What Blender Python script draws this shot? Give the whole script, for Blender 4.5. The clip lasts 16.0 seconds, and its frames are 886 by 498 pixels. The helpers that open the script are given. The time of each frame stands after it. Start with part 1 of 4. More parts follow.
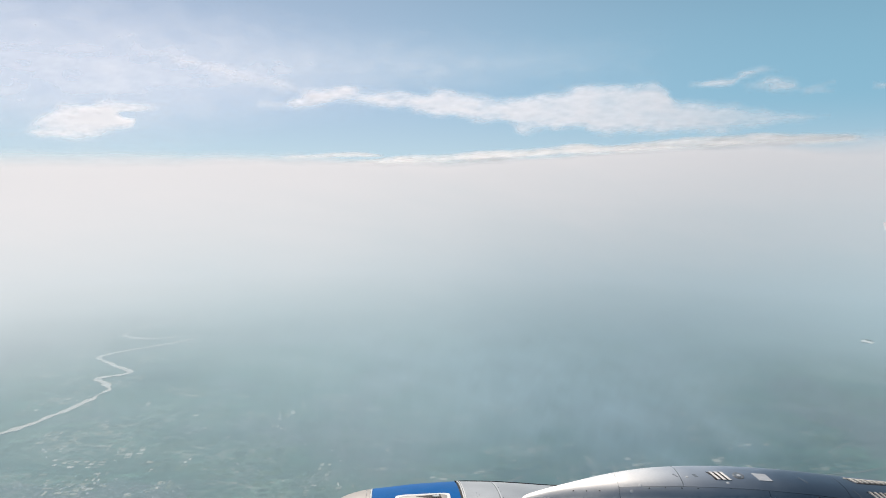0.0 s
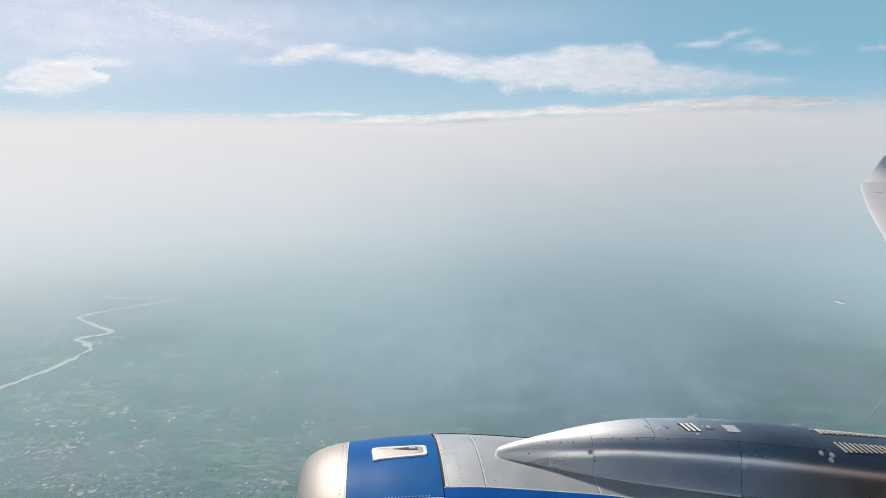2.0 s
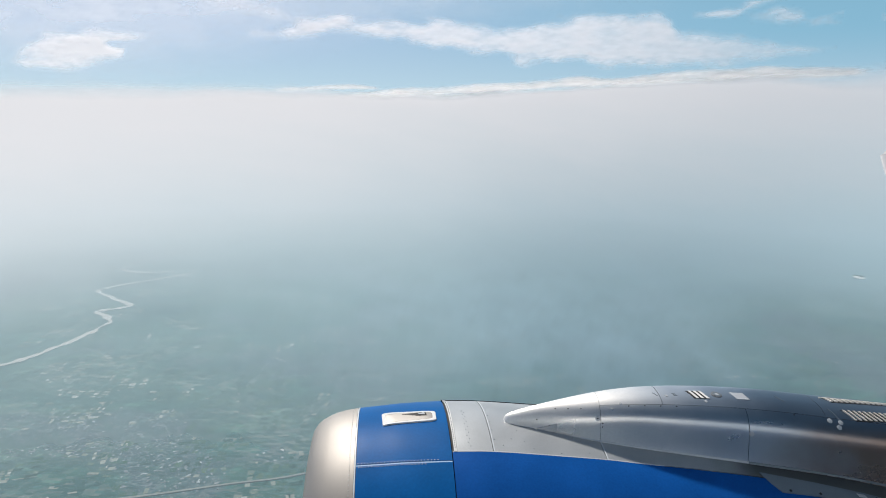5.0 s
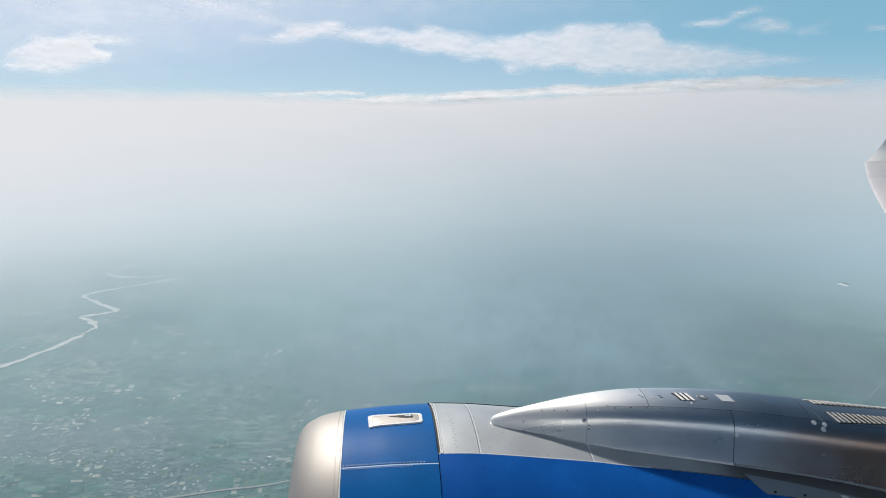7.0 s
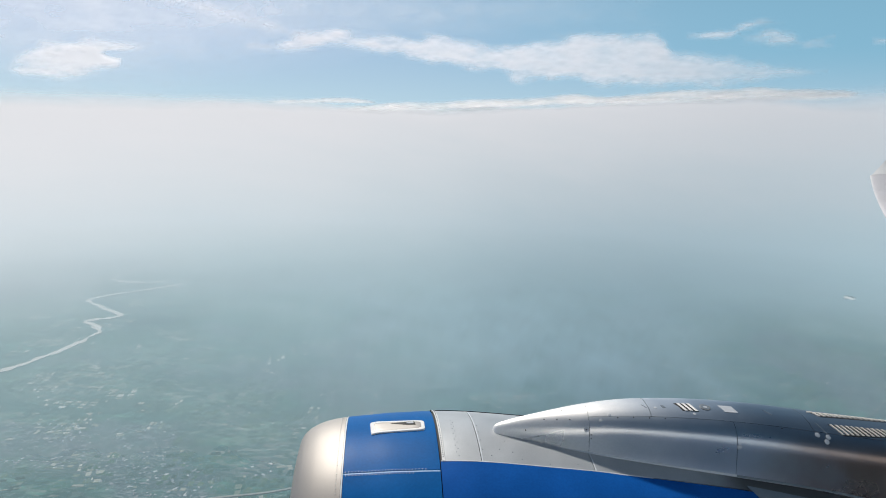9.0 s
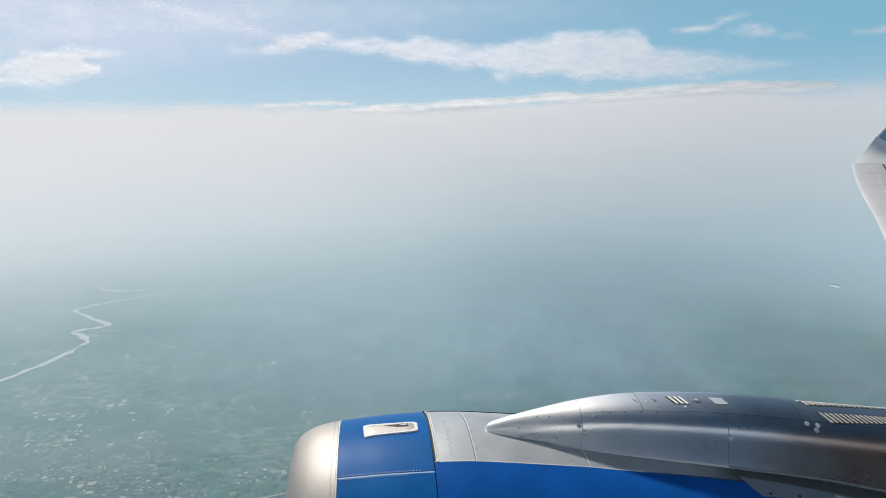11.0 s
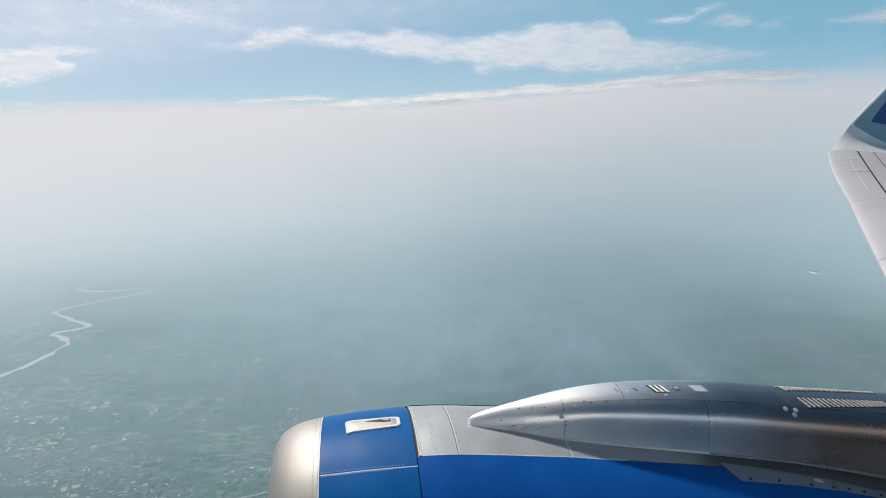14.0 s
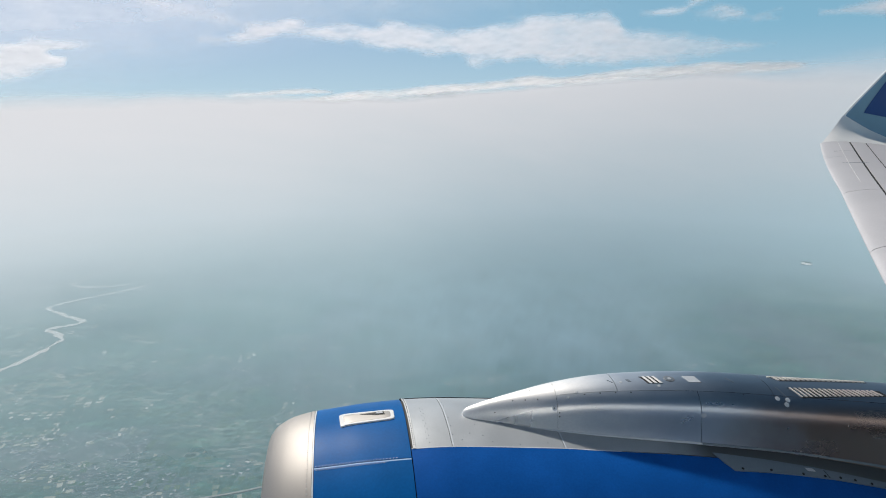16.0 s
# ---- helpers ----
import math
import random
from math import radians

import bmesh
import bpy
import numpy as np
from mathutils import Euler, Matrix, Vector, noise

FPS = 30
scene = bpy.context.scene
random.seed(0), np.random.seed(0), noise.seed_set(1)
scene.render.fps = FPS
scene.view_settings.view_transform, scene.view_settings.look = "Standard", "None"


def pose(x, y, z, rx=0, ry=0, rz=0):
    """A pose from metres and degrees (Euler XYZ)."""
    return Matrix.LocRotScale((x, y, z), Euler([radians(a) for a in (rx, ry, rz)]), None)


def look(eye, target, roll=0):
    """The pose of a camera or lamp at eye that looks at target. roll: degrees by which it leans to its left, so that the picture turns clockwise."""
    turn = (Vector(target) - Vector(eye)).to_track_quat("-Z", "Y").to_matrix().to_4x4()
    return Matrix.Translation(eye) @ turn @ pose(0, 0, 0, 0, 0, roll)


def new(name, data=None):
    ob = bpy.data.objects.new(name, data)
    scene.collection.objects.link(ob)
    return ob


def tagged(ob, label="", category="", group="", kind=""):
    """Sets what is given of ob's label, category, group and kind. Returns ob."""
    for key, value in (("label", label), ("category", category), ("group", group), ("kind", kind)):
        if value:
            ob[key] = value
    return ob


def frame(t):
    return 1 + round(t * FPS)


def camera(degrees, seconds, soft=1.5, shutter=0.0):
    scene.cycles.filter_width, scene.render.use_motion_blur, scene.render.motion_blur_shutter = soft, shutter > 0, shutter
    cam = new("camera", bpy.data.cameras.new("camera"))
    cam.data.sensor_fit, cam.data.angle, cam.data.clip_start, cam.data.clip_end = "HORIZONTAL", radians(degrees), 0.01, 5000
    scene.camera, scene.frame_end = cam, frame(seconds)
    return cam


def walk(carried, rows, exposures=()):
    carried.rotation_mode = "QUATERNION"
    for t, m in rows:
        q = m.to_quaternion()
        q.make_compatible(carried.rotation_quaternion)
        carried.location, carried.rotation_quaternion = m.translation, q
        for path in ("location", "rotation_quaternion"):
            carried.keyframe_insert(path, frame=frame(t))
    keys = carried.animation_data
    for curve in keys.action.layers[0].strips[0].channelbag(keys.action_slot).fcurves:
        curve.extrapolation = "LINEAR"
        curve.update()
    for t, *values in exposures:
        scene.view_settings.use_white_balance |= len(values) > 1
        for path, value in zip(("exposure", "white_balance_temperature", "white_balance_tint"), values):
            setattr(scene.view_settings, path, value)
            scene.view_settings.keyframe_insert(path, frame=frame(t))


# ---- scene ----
cam = camera(68, 16.0, soft=0.95)
walk(cam, [
    (0, look((-0.1340, -0.0228, 0.1312), (-0.00, 99.31, -11.38), 1.13)),
    (0.5, look((-0.1305, -0.0256, 0.1141), (0.49, 99.12, -12.93), 1.17)),
    (1, look((-0.1106, -0.0195, 0.1027), (1.03, 98.89, -14.56), 1.02)),
    (1.5, look((-0.0906, -0.0160, 0.0942), (1.57, 98.79, -15.21), 0.72)),
    (2, look((-0.0930, 0.0054, 0.0854), (2.79, 98.45, -17.23), 1.59)),
    (2.5, look((-0.0918, -0.0013, 0.0743), (1.34, 98.10, -19.25), 1.05)),
    (3, look((-0.0830, -0.0005, 0.0841), (0.63, 97.90, -20.29), 0.71)),
    (3.5, look((-0.0790, 0.0042, 0.0762), (0.58, 97.79, -20.83), 1.24)),
    (4, look((-0.0620, -0.0007, 0.0673), (0.69, 97.70, -21.26), 1.35)),
    (6.5, look((-0.0553, -0.0135, 0.0196), (1.84, 97.84, -20.52), 1.71)),
    (7, look((-0.0445, -0.0119, 0.0161), (2.42, 97.88, -20.26), 1.81)),
    (7.5, look((-0.0429, -0.0125, 0.0139), (2.55, 97.84, -20.42), 1.62)),
    (8, look((-0.0543, -0.0137, 0.0136), (3.03, 97.92, -19.97), 1.84)),
    (8.5, look((-0.0467, -0.0156, 0.0152), (2.40, 97.97, -19.83), 1.96)),
    (9, look((-0.0446, -0.0280, 0.0127), (1.74, 98.13, -19.02), 2.38)),
    (9.2, look((-0.0446, -0.0285, 0.0128), (1.88, 98.24, -18.38), 2.30)),
    (11.5, look((-0.0381, -0.0214, 0.0181), (3.60, 98.02, -19.33), 0.85)),
    (12, look((-0.0334, -0.0169, 0.0150), (3.85, 97.97, -19.58), 0.99)),
    (12.5, look((-0.0296, -0.0259, 0.0083), (3.73, 98.05, -19.12), 0.84)),
    (13, look((-0.0204, -0.0162, 0.0021), (5.35, 97.95, -19.33), 0.75)),
    (13.5, look((-0.0117, -0.0139, 0.0111), (6.04, 97.84, -19.71), 0.21)),
    (14, look((-0.0123, -0.0071, 0.0116), (6.02, 97.81, -19.89), 0.20)),
    (14.5, look((-0.0081, -0.0046, 0.0179), (6.49, 97.70, -20.29), 0.16)),
    (15, look((-0.0096, 0.0005, 0.0167), (7.18, 97.44, -21.28), 0.27)),
    (15.5, look((-0.0082, 0.0015, 0.0061), (6.85, 97.52, -21.04), 0.05)),
    (16, look((-0.0006, -0.0024, 0.0068), (6.83, 97.55, -20.89), -0.04)),
], exposures=[(0.0, 0.03, 6750, 12.0), (2.5, 0.0, 6600, 11.0), (6.0, -0.01, 6500, 10.0), (16.0, -0.09, 6480, 9.5)])

# world, sun
SUN = Vector((-0.335, 0.625, 0.705)).normalized()
world = bpy.data.worlds.new("sky")
scene.world = world
world.use_nodes = True
wn = world.node_tree
sky = wn.nodes.new("ShaderNodeTexSky")
sky.sky_type = "NISHITA"
sky.sun_disc = False
sky.sun_elevation = math.asin(SUN.z)
sky.sun_rotation = math.atan2(SUN.x, SUN.y)
sky.altitude = 7500
sky.air_density = 1.0
sky.dust_density = 0.1
sky.ozone_density = 0.7
tint = wn.nodes.new("ShaderNodeMix")
tint.data_type, tint.blend_type = "RGBA", "MULTIPLY"
tint.inputs[0].default_value = 1.0
tint.inputs[7].default_value = (1.04, 1.06, 0.88, 1)
pale = wn.nodes.new("ShaderNodeMix")
pale.data_type = "RGBA"
# the pale lower sky deepens towards the zenith
sky_co = wn.nodes.new("ShaderNodeTexCoord")
sky_axes = wn.nodes.new("ShaderNodeSeparateXYZ")
wn.links.new(sky_co.outputs["Generated"], sky_axes.inputs["Vector"])
sky_rise = wn.nodes.new("ShaderNodeMapRange")
sky_rise.interpolation_type = "SMOOTHSTEP"
sky_rise.inputs["From Min"].default_value, sky_rise.inputs["From Max"].default_value = 0.12, 0.5
sky_rise.inputs["To Min"].default_value, sky_rise.inputs["To Max"].default_value = 0.78, 0.085
wn.links.new(sky_axes.outputs["Z"], sky_rise.inputs["Value"])
wn.links.new(sky_rise.outputs["Result"], pale.inputs[0])
# milky near the sun, clear azure away from it
side_tone = wn.nodes.new("ShaderNodeMix")
side_tone.data_type = "RGBA"
side_tone.inputs[6].default_value, side_tone.inputs[7].default_value = (4.75, 5.85, 7.6, 1), (2.4, 4.95, 6.55, 1)
sky_side = wn.nodes.new("ShaderNodeMapRange")
sky_side.interpolation_type = "SMOOTHSTEP"
sky_side.inputs["From Min"].default_value, sky_side.inputs["From Max"].default_value = -0.5, 0.55
wn.links.new(sky_axes.outputs["X"], sky_side.inputs["Value"])
wn.links.new(sky_side.outputs["Result"], side_tone.inputs[0])
low_tone = wn.nodes.new("ShaderNodeMix")
low_tone.data_type = "RGBA"
low_tone.inputs[7].default_value = (4.3, 5.75, 6.9, 1)
sky_low = wn.nodes.new("ShaderNodeMapRange")
sky_low.interpolation_type = "SMOOTHSTEP"
sky_low.inputs["From Min"].default_value, sky_low.inputs["From Max"].default_value = 0.03, 0.12
sky_low.inputs["To Min"].default_value, sky_low.inputs["To Max"].default_value = 0.65, 0.0
wn.links.new(sky_axes.outputs["Z"], sky_low.inputs["Value"])
wn.links.new(sky_low.outputs["Result"], low_tone.inputs[0])
wn.links.new(side_tone.outputs[2], low_tone.inputs[6])
wn.links.new(low_tone.outputs[2], pale.inputs[7])
wn.links.new(sky.outputs["Color"], tint.inputs[6])
wn.links.new(tint.outputs[2], pale.inputs[6])
wn.links.new(pale.outputs[2], wn.nodes["Background"].inputs["Color"])
wn.nodes["Background"].inputs["Strength"].default_value = 0.105

sun_data = bpy.data.lights.new("sun", "SUN")
sun_data.energy = 4.3
sun_data.angle = radians(3.0)
sun_data.color = (1.0, 0.93, 0.84)
sun_lamp = new("sun", sun_data)
sun_lamp.matrix_world = look(SUN * 100, (0, 0, 0))


# ---- materials ----
def material(name, color, rough=0.5, metal=0.0, vary=0.12, scale=3.0, fine=60.0, bump=0.02, coat=0.0, dirt=None, dirt_amount=0.3, stretch=(1, 1, 1), depth=0.01, gloss=0.5):
    """A surface with variation at two scales, fine relief and uneven gloss."""
    m = bpy.data.materials.new(name)
    m.use_nodes = True
    t = m.node_tree
    b = t.nodes["Principled BSDF"]
    co = t.nodes.new("ShaderNodeTexCoord")
    mp = t.nodes.new("ShaderNodeMapping")
    mp.inputs["Scale"].default_value = stretch
    t.links.new(co.outputs["Object"], mp.inputs["Vector"])
    big = t.nodes.new("ShaderNodeTexNoise")
    big.inputs["Scale"].default_value = scale
    big.inputs["Detail"].default_value = 6
    small = t.nodes.new("ShaderNodeTexNoise")
    small.inputs["Scale"].default_value = fine
    small.inputs["Detail"].default_value = 4
    for n in (big, small):
        t.links.new(mp.outputs["Vector"], n.inputs["Vector"])
    ramp = t.nodes.new("ShaderNodeValToRGB")
    d = dirt or [c * (1 - dirt_amount) for c in color]
    ramp.color_ramp.elements[0].color = (*[c * (1 - vary) + e * vary for c, e in zip(color, d)], 1)
    ramp.color_ramp.elements[1].color = (*[min(c * (1 + vary * 0.6), 1) for c in color], 1)
    ramp.color_ramp.elements[0].position, ramp.color_ramp.elements[1].position = 0.32, 0.68
    t.links.new(big.outputs["Fac"], ramp.inputs["Fac"])
    mix = t.nodes.new("ShaderNodeMix")
    mix.data_type = "RGBA"
    mix.blend_type = "MULTIPLY"
    mix.inputs[0].default_value = vary * 1.5
    t.links.new(ramp.outputs["Color"], mix.inputs[6])
    t.links.new(small.outputs["Fac"], mix.inputs[7])
    t.links.new(mix.outputs[2], b.inputs["Base Color"])
    rr = t.nodes.new("ShaderNodeMapRange")
    rr.inputs["To Min"].default_value, rr.inputs["To Max"].default_value = max(rough - 0.08, 0.02), rough + 0.08
    t.links.new(big.outputs["Fac"], rr.inputs["Value"])
    t.links.new(rr.outputs["Result"], b.inputs["Roughness"])
    b.inputs["Metallic"].default_value = metal
    b.inputs["Specular IOR Level"].default_value = gloss
    b.inputs["Coat Weight"].default_value = coat
    b.inputs["Coat Roughness"].default_value = 0.12
    if bump:
        bp = t.nodes.new("ShaderNodeBump")
        bp.inputs["Strength"].default_value = bump
        bp.inputs["Distance"].default_value = depth
        t.links.new(small.outputs["Fac"], bp.inputs["Height"])
        t.links.new(bp.outputs["Normal"], b.inputs["Normal"])
    return m


# a slightly greener blue than the fan cowl's
M_BLUE_FRONT = material("inlet blue paint", (0.003, 0.126, 0.41), 0.43, 0.0, 0.2, 4, 60, 0.02, gloss=0.055)
M_LIP = material("bare aluminium lip", (0.35, 0.335, 0.32), 0.57, 0.7, 0.06, 2.5, 90, 0.02)
M_BLUE = material("blue gloss paint", (0.006, 0.104, 0.42), 0.40, 0.0, 0.2, 5, 70, 0.02, gloss=0.08)
M_GREY = material("grey aluminium paint", (0.49, 0.517, 0.54), 0.43, 0.5, 0.16, 3.5, 160, 0.03)
M_PYLON = material("satin titanium skin", (0.86, 0.858, 0.856), 0.28, 0.92, 0.10, 3, 90, 0.03, stretch=(0.6, 1, 1))


def soot_and_tint(m, start, full, color, share, upward=False):
    """Heat and soot staining, and painted-in reflections and shade, that thicken aft along the metal; upward: on the
    crown alone.
    """
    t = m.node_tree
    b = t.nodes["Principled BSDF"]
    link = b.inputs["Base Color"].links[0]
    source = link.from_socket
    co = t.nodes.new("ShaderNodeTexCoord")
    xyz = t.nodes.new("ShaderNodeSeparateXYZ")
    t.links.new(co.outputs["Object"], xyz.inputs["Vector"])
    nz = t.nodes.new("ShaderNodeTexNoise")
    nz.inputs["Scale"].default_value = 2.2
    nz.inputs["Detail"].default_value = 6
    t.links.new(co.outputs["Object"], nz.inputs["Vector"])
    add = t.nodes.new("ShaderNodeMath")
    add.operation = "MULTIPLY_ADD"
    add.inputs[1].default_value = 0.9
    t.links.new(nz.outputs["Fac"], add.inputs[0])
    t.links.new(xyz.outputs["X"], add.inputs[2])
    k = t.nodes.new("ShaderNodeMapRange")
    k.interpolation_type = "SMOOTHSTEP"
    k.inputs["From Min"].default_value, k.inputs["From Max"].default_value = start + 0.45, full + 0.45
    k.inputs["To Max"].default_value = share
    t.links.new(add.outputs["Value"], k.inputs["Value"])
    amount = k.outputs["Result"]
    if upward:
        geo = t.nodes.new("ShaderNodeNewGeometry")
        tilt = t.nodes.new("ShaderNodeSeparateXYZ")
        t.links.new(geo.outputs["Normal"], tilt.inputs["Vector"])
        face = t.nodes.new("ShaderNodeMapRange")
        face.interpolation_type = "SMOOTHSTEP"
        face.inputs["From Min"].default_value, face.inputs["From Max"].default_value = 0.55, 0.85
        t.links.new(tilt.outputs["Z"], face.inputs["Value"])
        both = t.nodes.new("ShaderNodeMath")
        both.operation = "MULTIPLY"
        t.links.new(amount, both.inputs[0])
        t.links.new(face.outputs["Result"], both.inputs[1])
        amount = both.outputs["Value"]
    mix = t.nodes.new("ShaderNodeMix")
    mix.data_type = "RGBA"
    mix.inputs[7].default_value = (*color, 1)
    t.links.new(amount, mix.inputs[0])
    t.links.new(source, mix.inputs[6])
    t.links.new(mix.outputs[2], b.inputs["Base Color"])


def matt_crown(m, low, high):
    """Upward faces are weathered matt, the flanks stay smooth."""
    t = m.node_tree
    b = t.nodes["Principled BSDF"]
    source = b.inputs["Roughness"].links[0].from_socket
    geo = t.nodes.new("ShaderNodeNewGeometry")
    xyz = t.nodes.new("ShaderNodeSeparateXYZ")
    t.links.new(geo.outputs["Normal"], xyz.inputs["Vector"])
    k = t.nodes.new("ShaderNodeMapRange")
    k.interpolation_type = "SMOOTHSTEP"
    k.inputs["From Min"].default_value, k.inputs["From Max"].default_value = low, high
    k.inputs["To Max"].default_value = 0.21
    co = t.nodes.new("ShaderNodeTexCoord")
    along = t.nodes.new("ShaderNodeSeparateXYZ")
    t.links.new(co.outputs["Object"], along.inputs["Vector"])
    fore = t.nodes.new("ShaderNodeMapRange")
    fore.interpolation_type = "SMOOTHSTEP"
    fore.inputs["From Min"].default_value, fore.inputs["From Max"].default_value = 0.45, 1.15
    fore.inputs["To Min"].default_value, fore.inputs["To Max"].default_value = 0.6, 0.0
    t.links.new(along.outputs["X"], fore.inputs["Value"])
    lean = t.nodes.new("ShaderNodeMath")
    t.links.new(xyz.outputs["Z"], lean.inputs[0])
    t.links.new(fore.outputs["Result"], lean.inputs[1])
    t.links.new(lean.outputs["Value"], k.inputs["Value"])
    add = t.nodes.new("ShaderNodeMath")
    t.links.new(source, add.inputs[0])
    t.links.new(k.outputs["Result"], add.inputs[1])
    t.links.new(add.outputs["Value"], b.inputs["Roughness"])
    # the nose is dulled by rain and grit
    worn = t.nodes.new("ShaderNodeMapRange")
    worn.interpolation_type = "SMOOTHSTEP"
    worn.inputs["From Min"].default_value, worn.inputs["From Max"].default_value = 0.4, 1.0
    worn.inputs["To Min"].default_value, worn.inputs["To Max"].default_value = 0.45, 0.92
    t.links.new(along.outputs["X"], worn.inputs["Value"])
    t.links.new(worn.outputs["Result"], b.inputs["Metallic"])


matt_crown(M_PYLON, 0.62, 0.92)
# nose left light for its sun highlight; bluish reflections painted in behind it
soot_and_tint(M_PYLON, 0.9, 1.8, (0.36, 0.43, 0.52), 0.9)
# brown heat stain aft, darkened too for the dark belly the flank mirrors
soot_and_tint(M_PYLON, 1.9, 2.8, (0.21, 0.148, 0.12), 0.9)
# upward faces aft painted dark blue for the deep sky they mirror
soot_and_tint(M_PYLON, 1.55, 2.25, (0.15, 0.21, 0.28), 0.94, True)
# shadow beside the pylon's foot, put into the grey panel's colour
soot_and_tint(M_GREY, 1.5, 2.1, (0.07, 0.065, 0.06), 0.85)
M_WHITE = material("white paint", (0.80, 0.80, 0.79), 0.42, 0.0, 0.05, 4, 90, 0.01, coat=0.2)
M_WING = material("light grey wing paint", (0.55, 0.54, 0.56), 0.45, 0.0, 0.08, 1.5, 40, 0.01)
M_NAVY = material("dark blue paint", (0.010, 0.05, 0.22), 0.35, 0.0, 0.08, 3, 60, 0.01, coat=0.1)
M_BELLY = material("slate blue belly paint", (0.11, 0.15, 0.22), 0.45, 0.0, 0.1, 2, 50, 0.01)
M_TEAL = material("pale blue winglet paint", (0.22, 0.36, 0.46), 0.4, 0.0, 0.08, 2, 50, 0.01, coat=0.3)
M_SEAM = material("pale blue sealant", (0.32, 0.52, 0.78), 0.5, 0.0, 0.08, 6, 90, 0.01)
M_EDGE = material("pale edge paint", (0.62, 0.66, 0.70), 0.5, 0.0, 0.08, 6, 90, 0.01)
M_BOLT = material("pale painted bolt heads", (0.55, 0.58, 0.62), 0.5, 0.2, 0.1, 20, 200, 0.01)
M_DARK = material("dark gap", (0.02, 0.02, 0.022), 0.7, 0.0, 0.2, 8, 60, 0.02)
M_JOINT = material("grey joint sealant", (0.07, 0.078, 0.09), 0.7, 0.0, 0.2, 8, 60, 0.02)
M_SLAT = material("cream painted slats", (0.80, 0.76, 0.70), 0.5, 0.0, 0.15, 12, 120, 0.01)
M_STEEL = material("polished steel", (0.74, 0.73, 0.72), 0.3, 0.9, 0.05, 8, 120, 0.01)
M_STRIP = material("pale grey sealing strip", (0.19, 0.23, 0.27), 0.5, 0.1, 0.1, 6, 90, 0.02)


# ---- building ----
def mesh(name, verts, faces, mat, smooth=True):
    d = bpy.data.meshes.new(name)
    d.from_pydata([tuple(v) for v in verts], [], faces)
    d.materials.append(mat)
    d.update()
    if smooth:
        d.shade_smooth()
        d.set_sharp_from_angle(angle=radians(32))
    return d


def part(name, data, parent=None, label=""):
    ob = new(name, data)
    if parent:
        ob.parent = parent
    return tagged(ob, label)


def thing(name, label, category, group="", kind=""):
    ob = new(name)
    ob.empty_display_size = 0.2
    return tagged(ob, label, category, group, kind)


def grid(surface, us, vs, close=False):
    """Vertices and quads over surface(u, v)."""
    verts = [surface(u, v) for u in us for v in vs]
    n, faces = len(vs), []
    for i in range(len(us) - 1):
        for j in range(n - (0 if close else 1)):
            k = (j + 1) % n
            faces.append((i * n + j, i * n + k, (i + 1) * n + k, (i + 1) * n + j))
    return verts, faces


def steps(a, b, n):
    return [a + (b - a) * i / n for i in range(n + 1)]


def shell(surface, us, vs, thick):
    """A panel of some thickness over surface(u, v, off), with closed edges."""
    top, faces = grid(lambda u, v: surface(u, v, 0.0), us, vs)
    low, back = grid(lambda u, v: surface(u, v, -thick), us, vs)
    n, m, k = len(us), len(vs), len(top)
    faces = faces + [tuple(k + i for i in reversed(f)) for f in back]
    for i in range(n - 1):
        for j in (0, m - 1):
            a, b = i * m + j, (i + 1) * m + j
            faces.append((a, b, b + k, a + k) if j == 0 else (b, a, a + k, b + k))
    for j in range(m - 1):
        for i in (0, n - 1):
            a, b = i * m + j, i * m + j + 1
            faces.append((b, a, a + k, b + k) if i == 0 else (a, b, b + k, a + k))
    return top + low, faces


def outline(corners, radius, n=5):
    """A polygon with rounded corners, in the surface's own two coordinates."""
    out = []
    for i, c in enumerate(corners):
        a, b = Vector(corners[i - 1]), Vector(corners[(i + 1) % len(corners)])
        c = Vector(c)
        p, q = c + (a - c) * radius, c + (b - c) * radius
        for k in steps(0, 1, n):
            out.append(tuple(p * (1 - k) ** 2 + c * 2 * k * (1 - k) + q * k * k))
    return out


def patch(surface, poly, off, thick, rings=3):
    """A thin plate that follows surface(u, v, off), with the outline poly."""
    cx = sum(p[0] for p in poly) / len(poly)
    cy = sum(p[1] for p in poly) / len(poly)
    n, verts, faces = len(poly), [], []
    levels = [(1.0, off - thick), (1.0, off - thick * 0.25), (0.985, off)] + [(1 - k / rings, off) for k in range(1, rings)]
    for s, o in levels:
        verts += [surface(cx + (p[0] - cx) * s, cy + (p[1] - cy) * s, o) for p in poly]
    verts.append(surface(cx, cy, off))
    for r in range(len(levels) - 1):
        for j in range(n):
            k = (j + 1) % n
            faces.append((r * n + j, r * n + k, (r + 1) * n + k, (r + 1) * n + j))
    r = (len(levels) - 1) * n
    faces += [(r + j, r + (j + 1) % n, len(verts) - 1) for j in range(n)]
    return verts, faces


def dome(radius, height, sides=8):
    """A low rivet or bolt head, its axis along z."""
    verts = [(radius * c * math.cos(2 * math.pi * i / sides), radius * c * math.sin(2 * math.pi * i / sides), h * height)
             for c, h in ((1, -0.5), (1, 0.35), (0.6, 0.85)) for i in range(sides)] + [(0, 0, height)]
    faces = [(r * sides + i, r * sides + (i + 1) % sides, (r + 1) * sides + (i + 1) % sides, (r + 1) * sides + i) for r in range(2) for i in range(sides)]
    faces += [(2 * sides + i, 2 * sides + (i + 1) % sides, 3 * sides) for i in range(sides)]
    return verts, faces


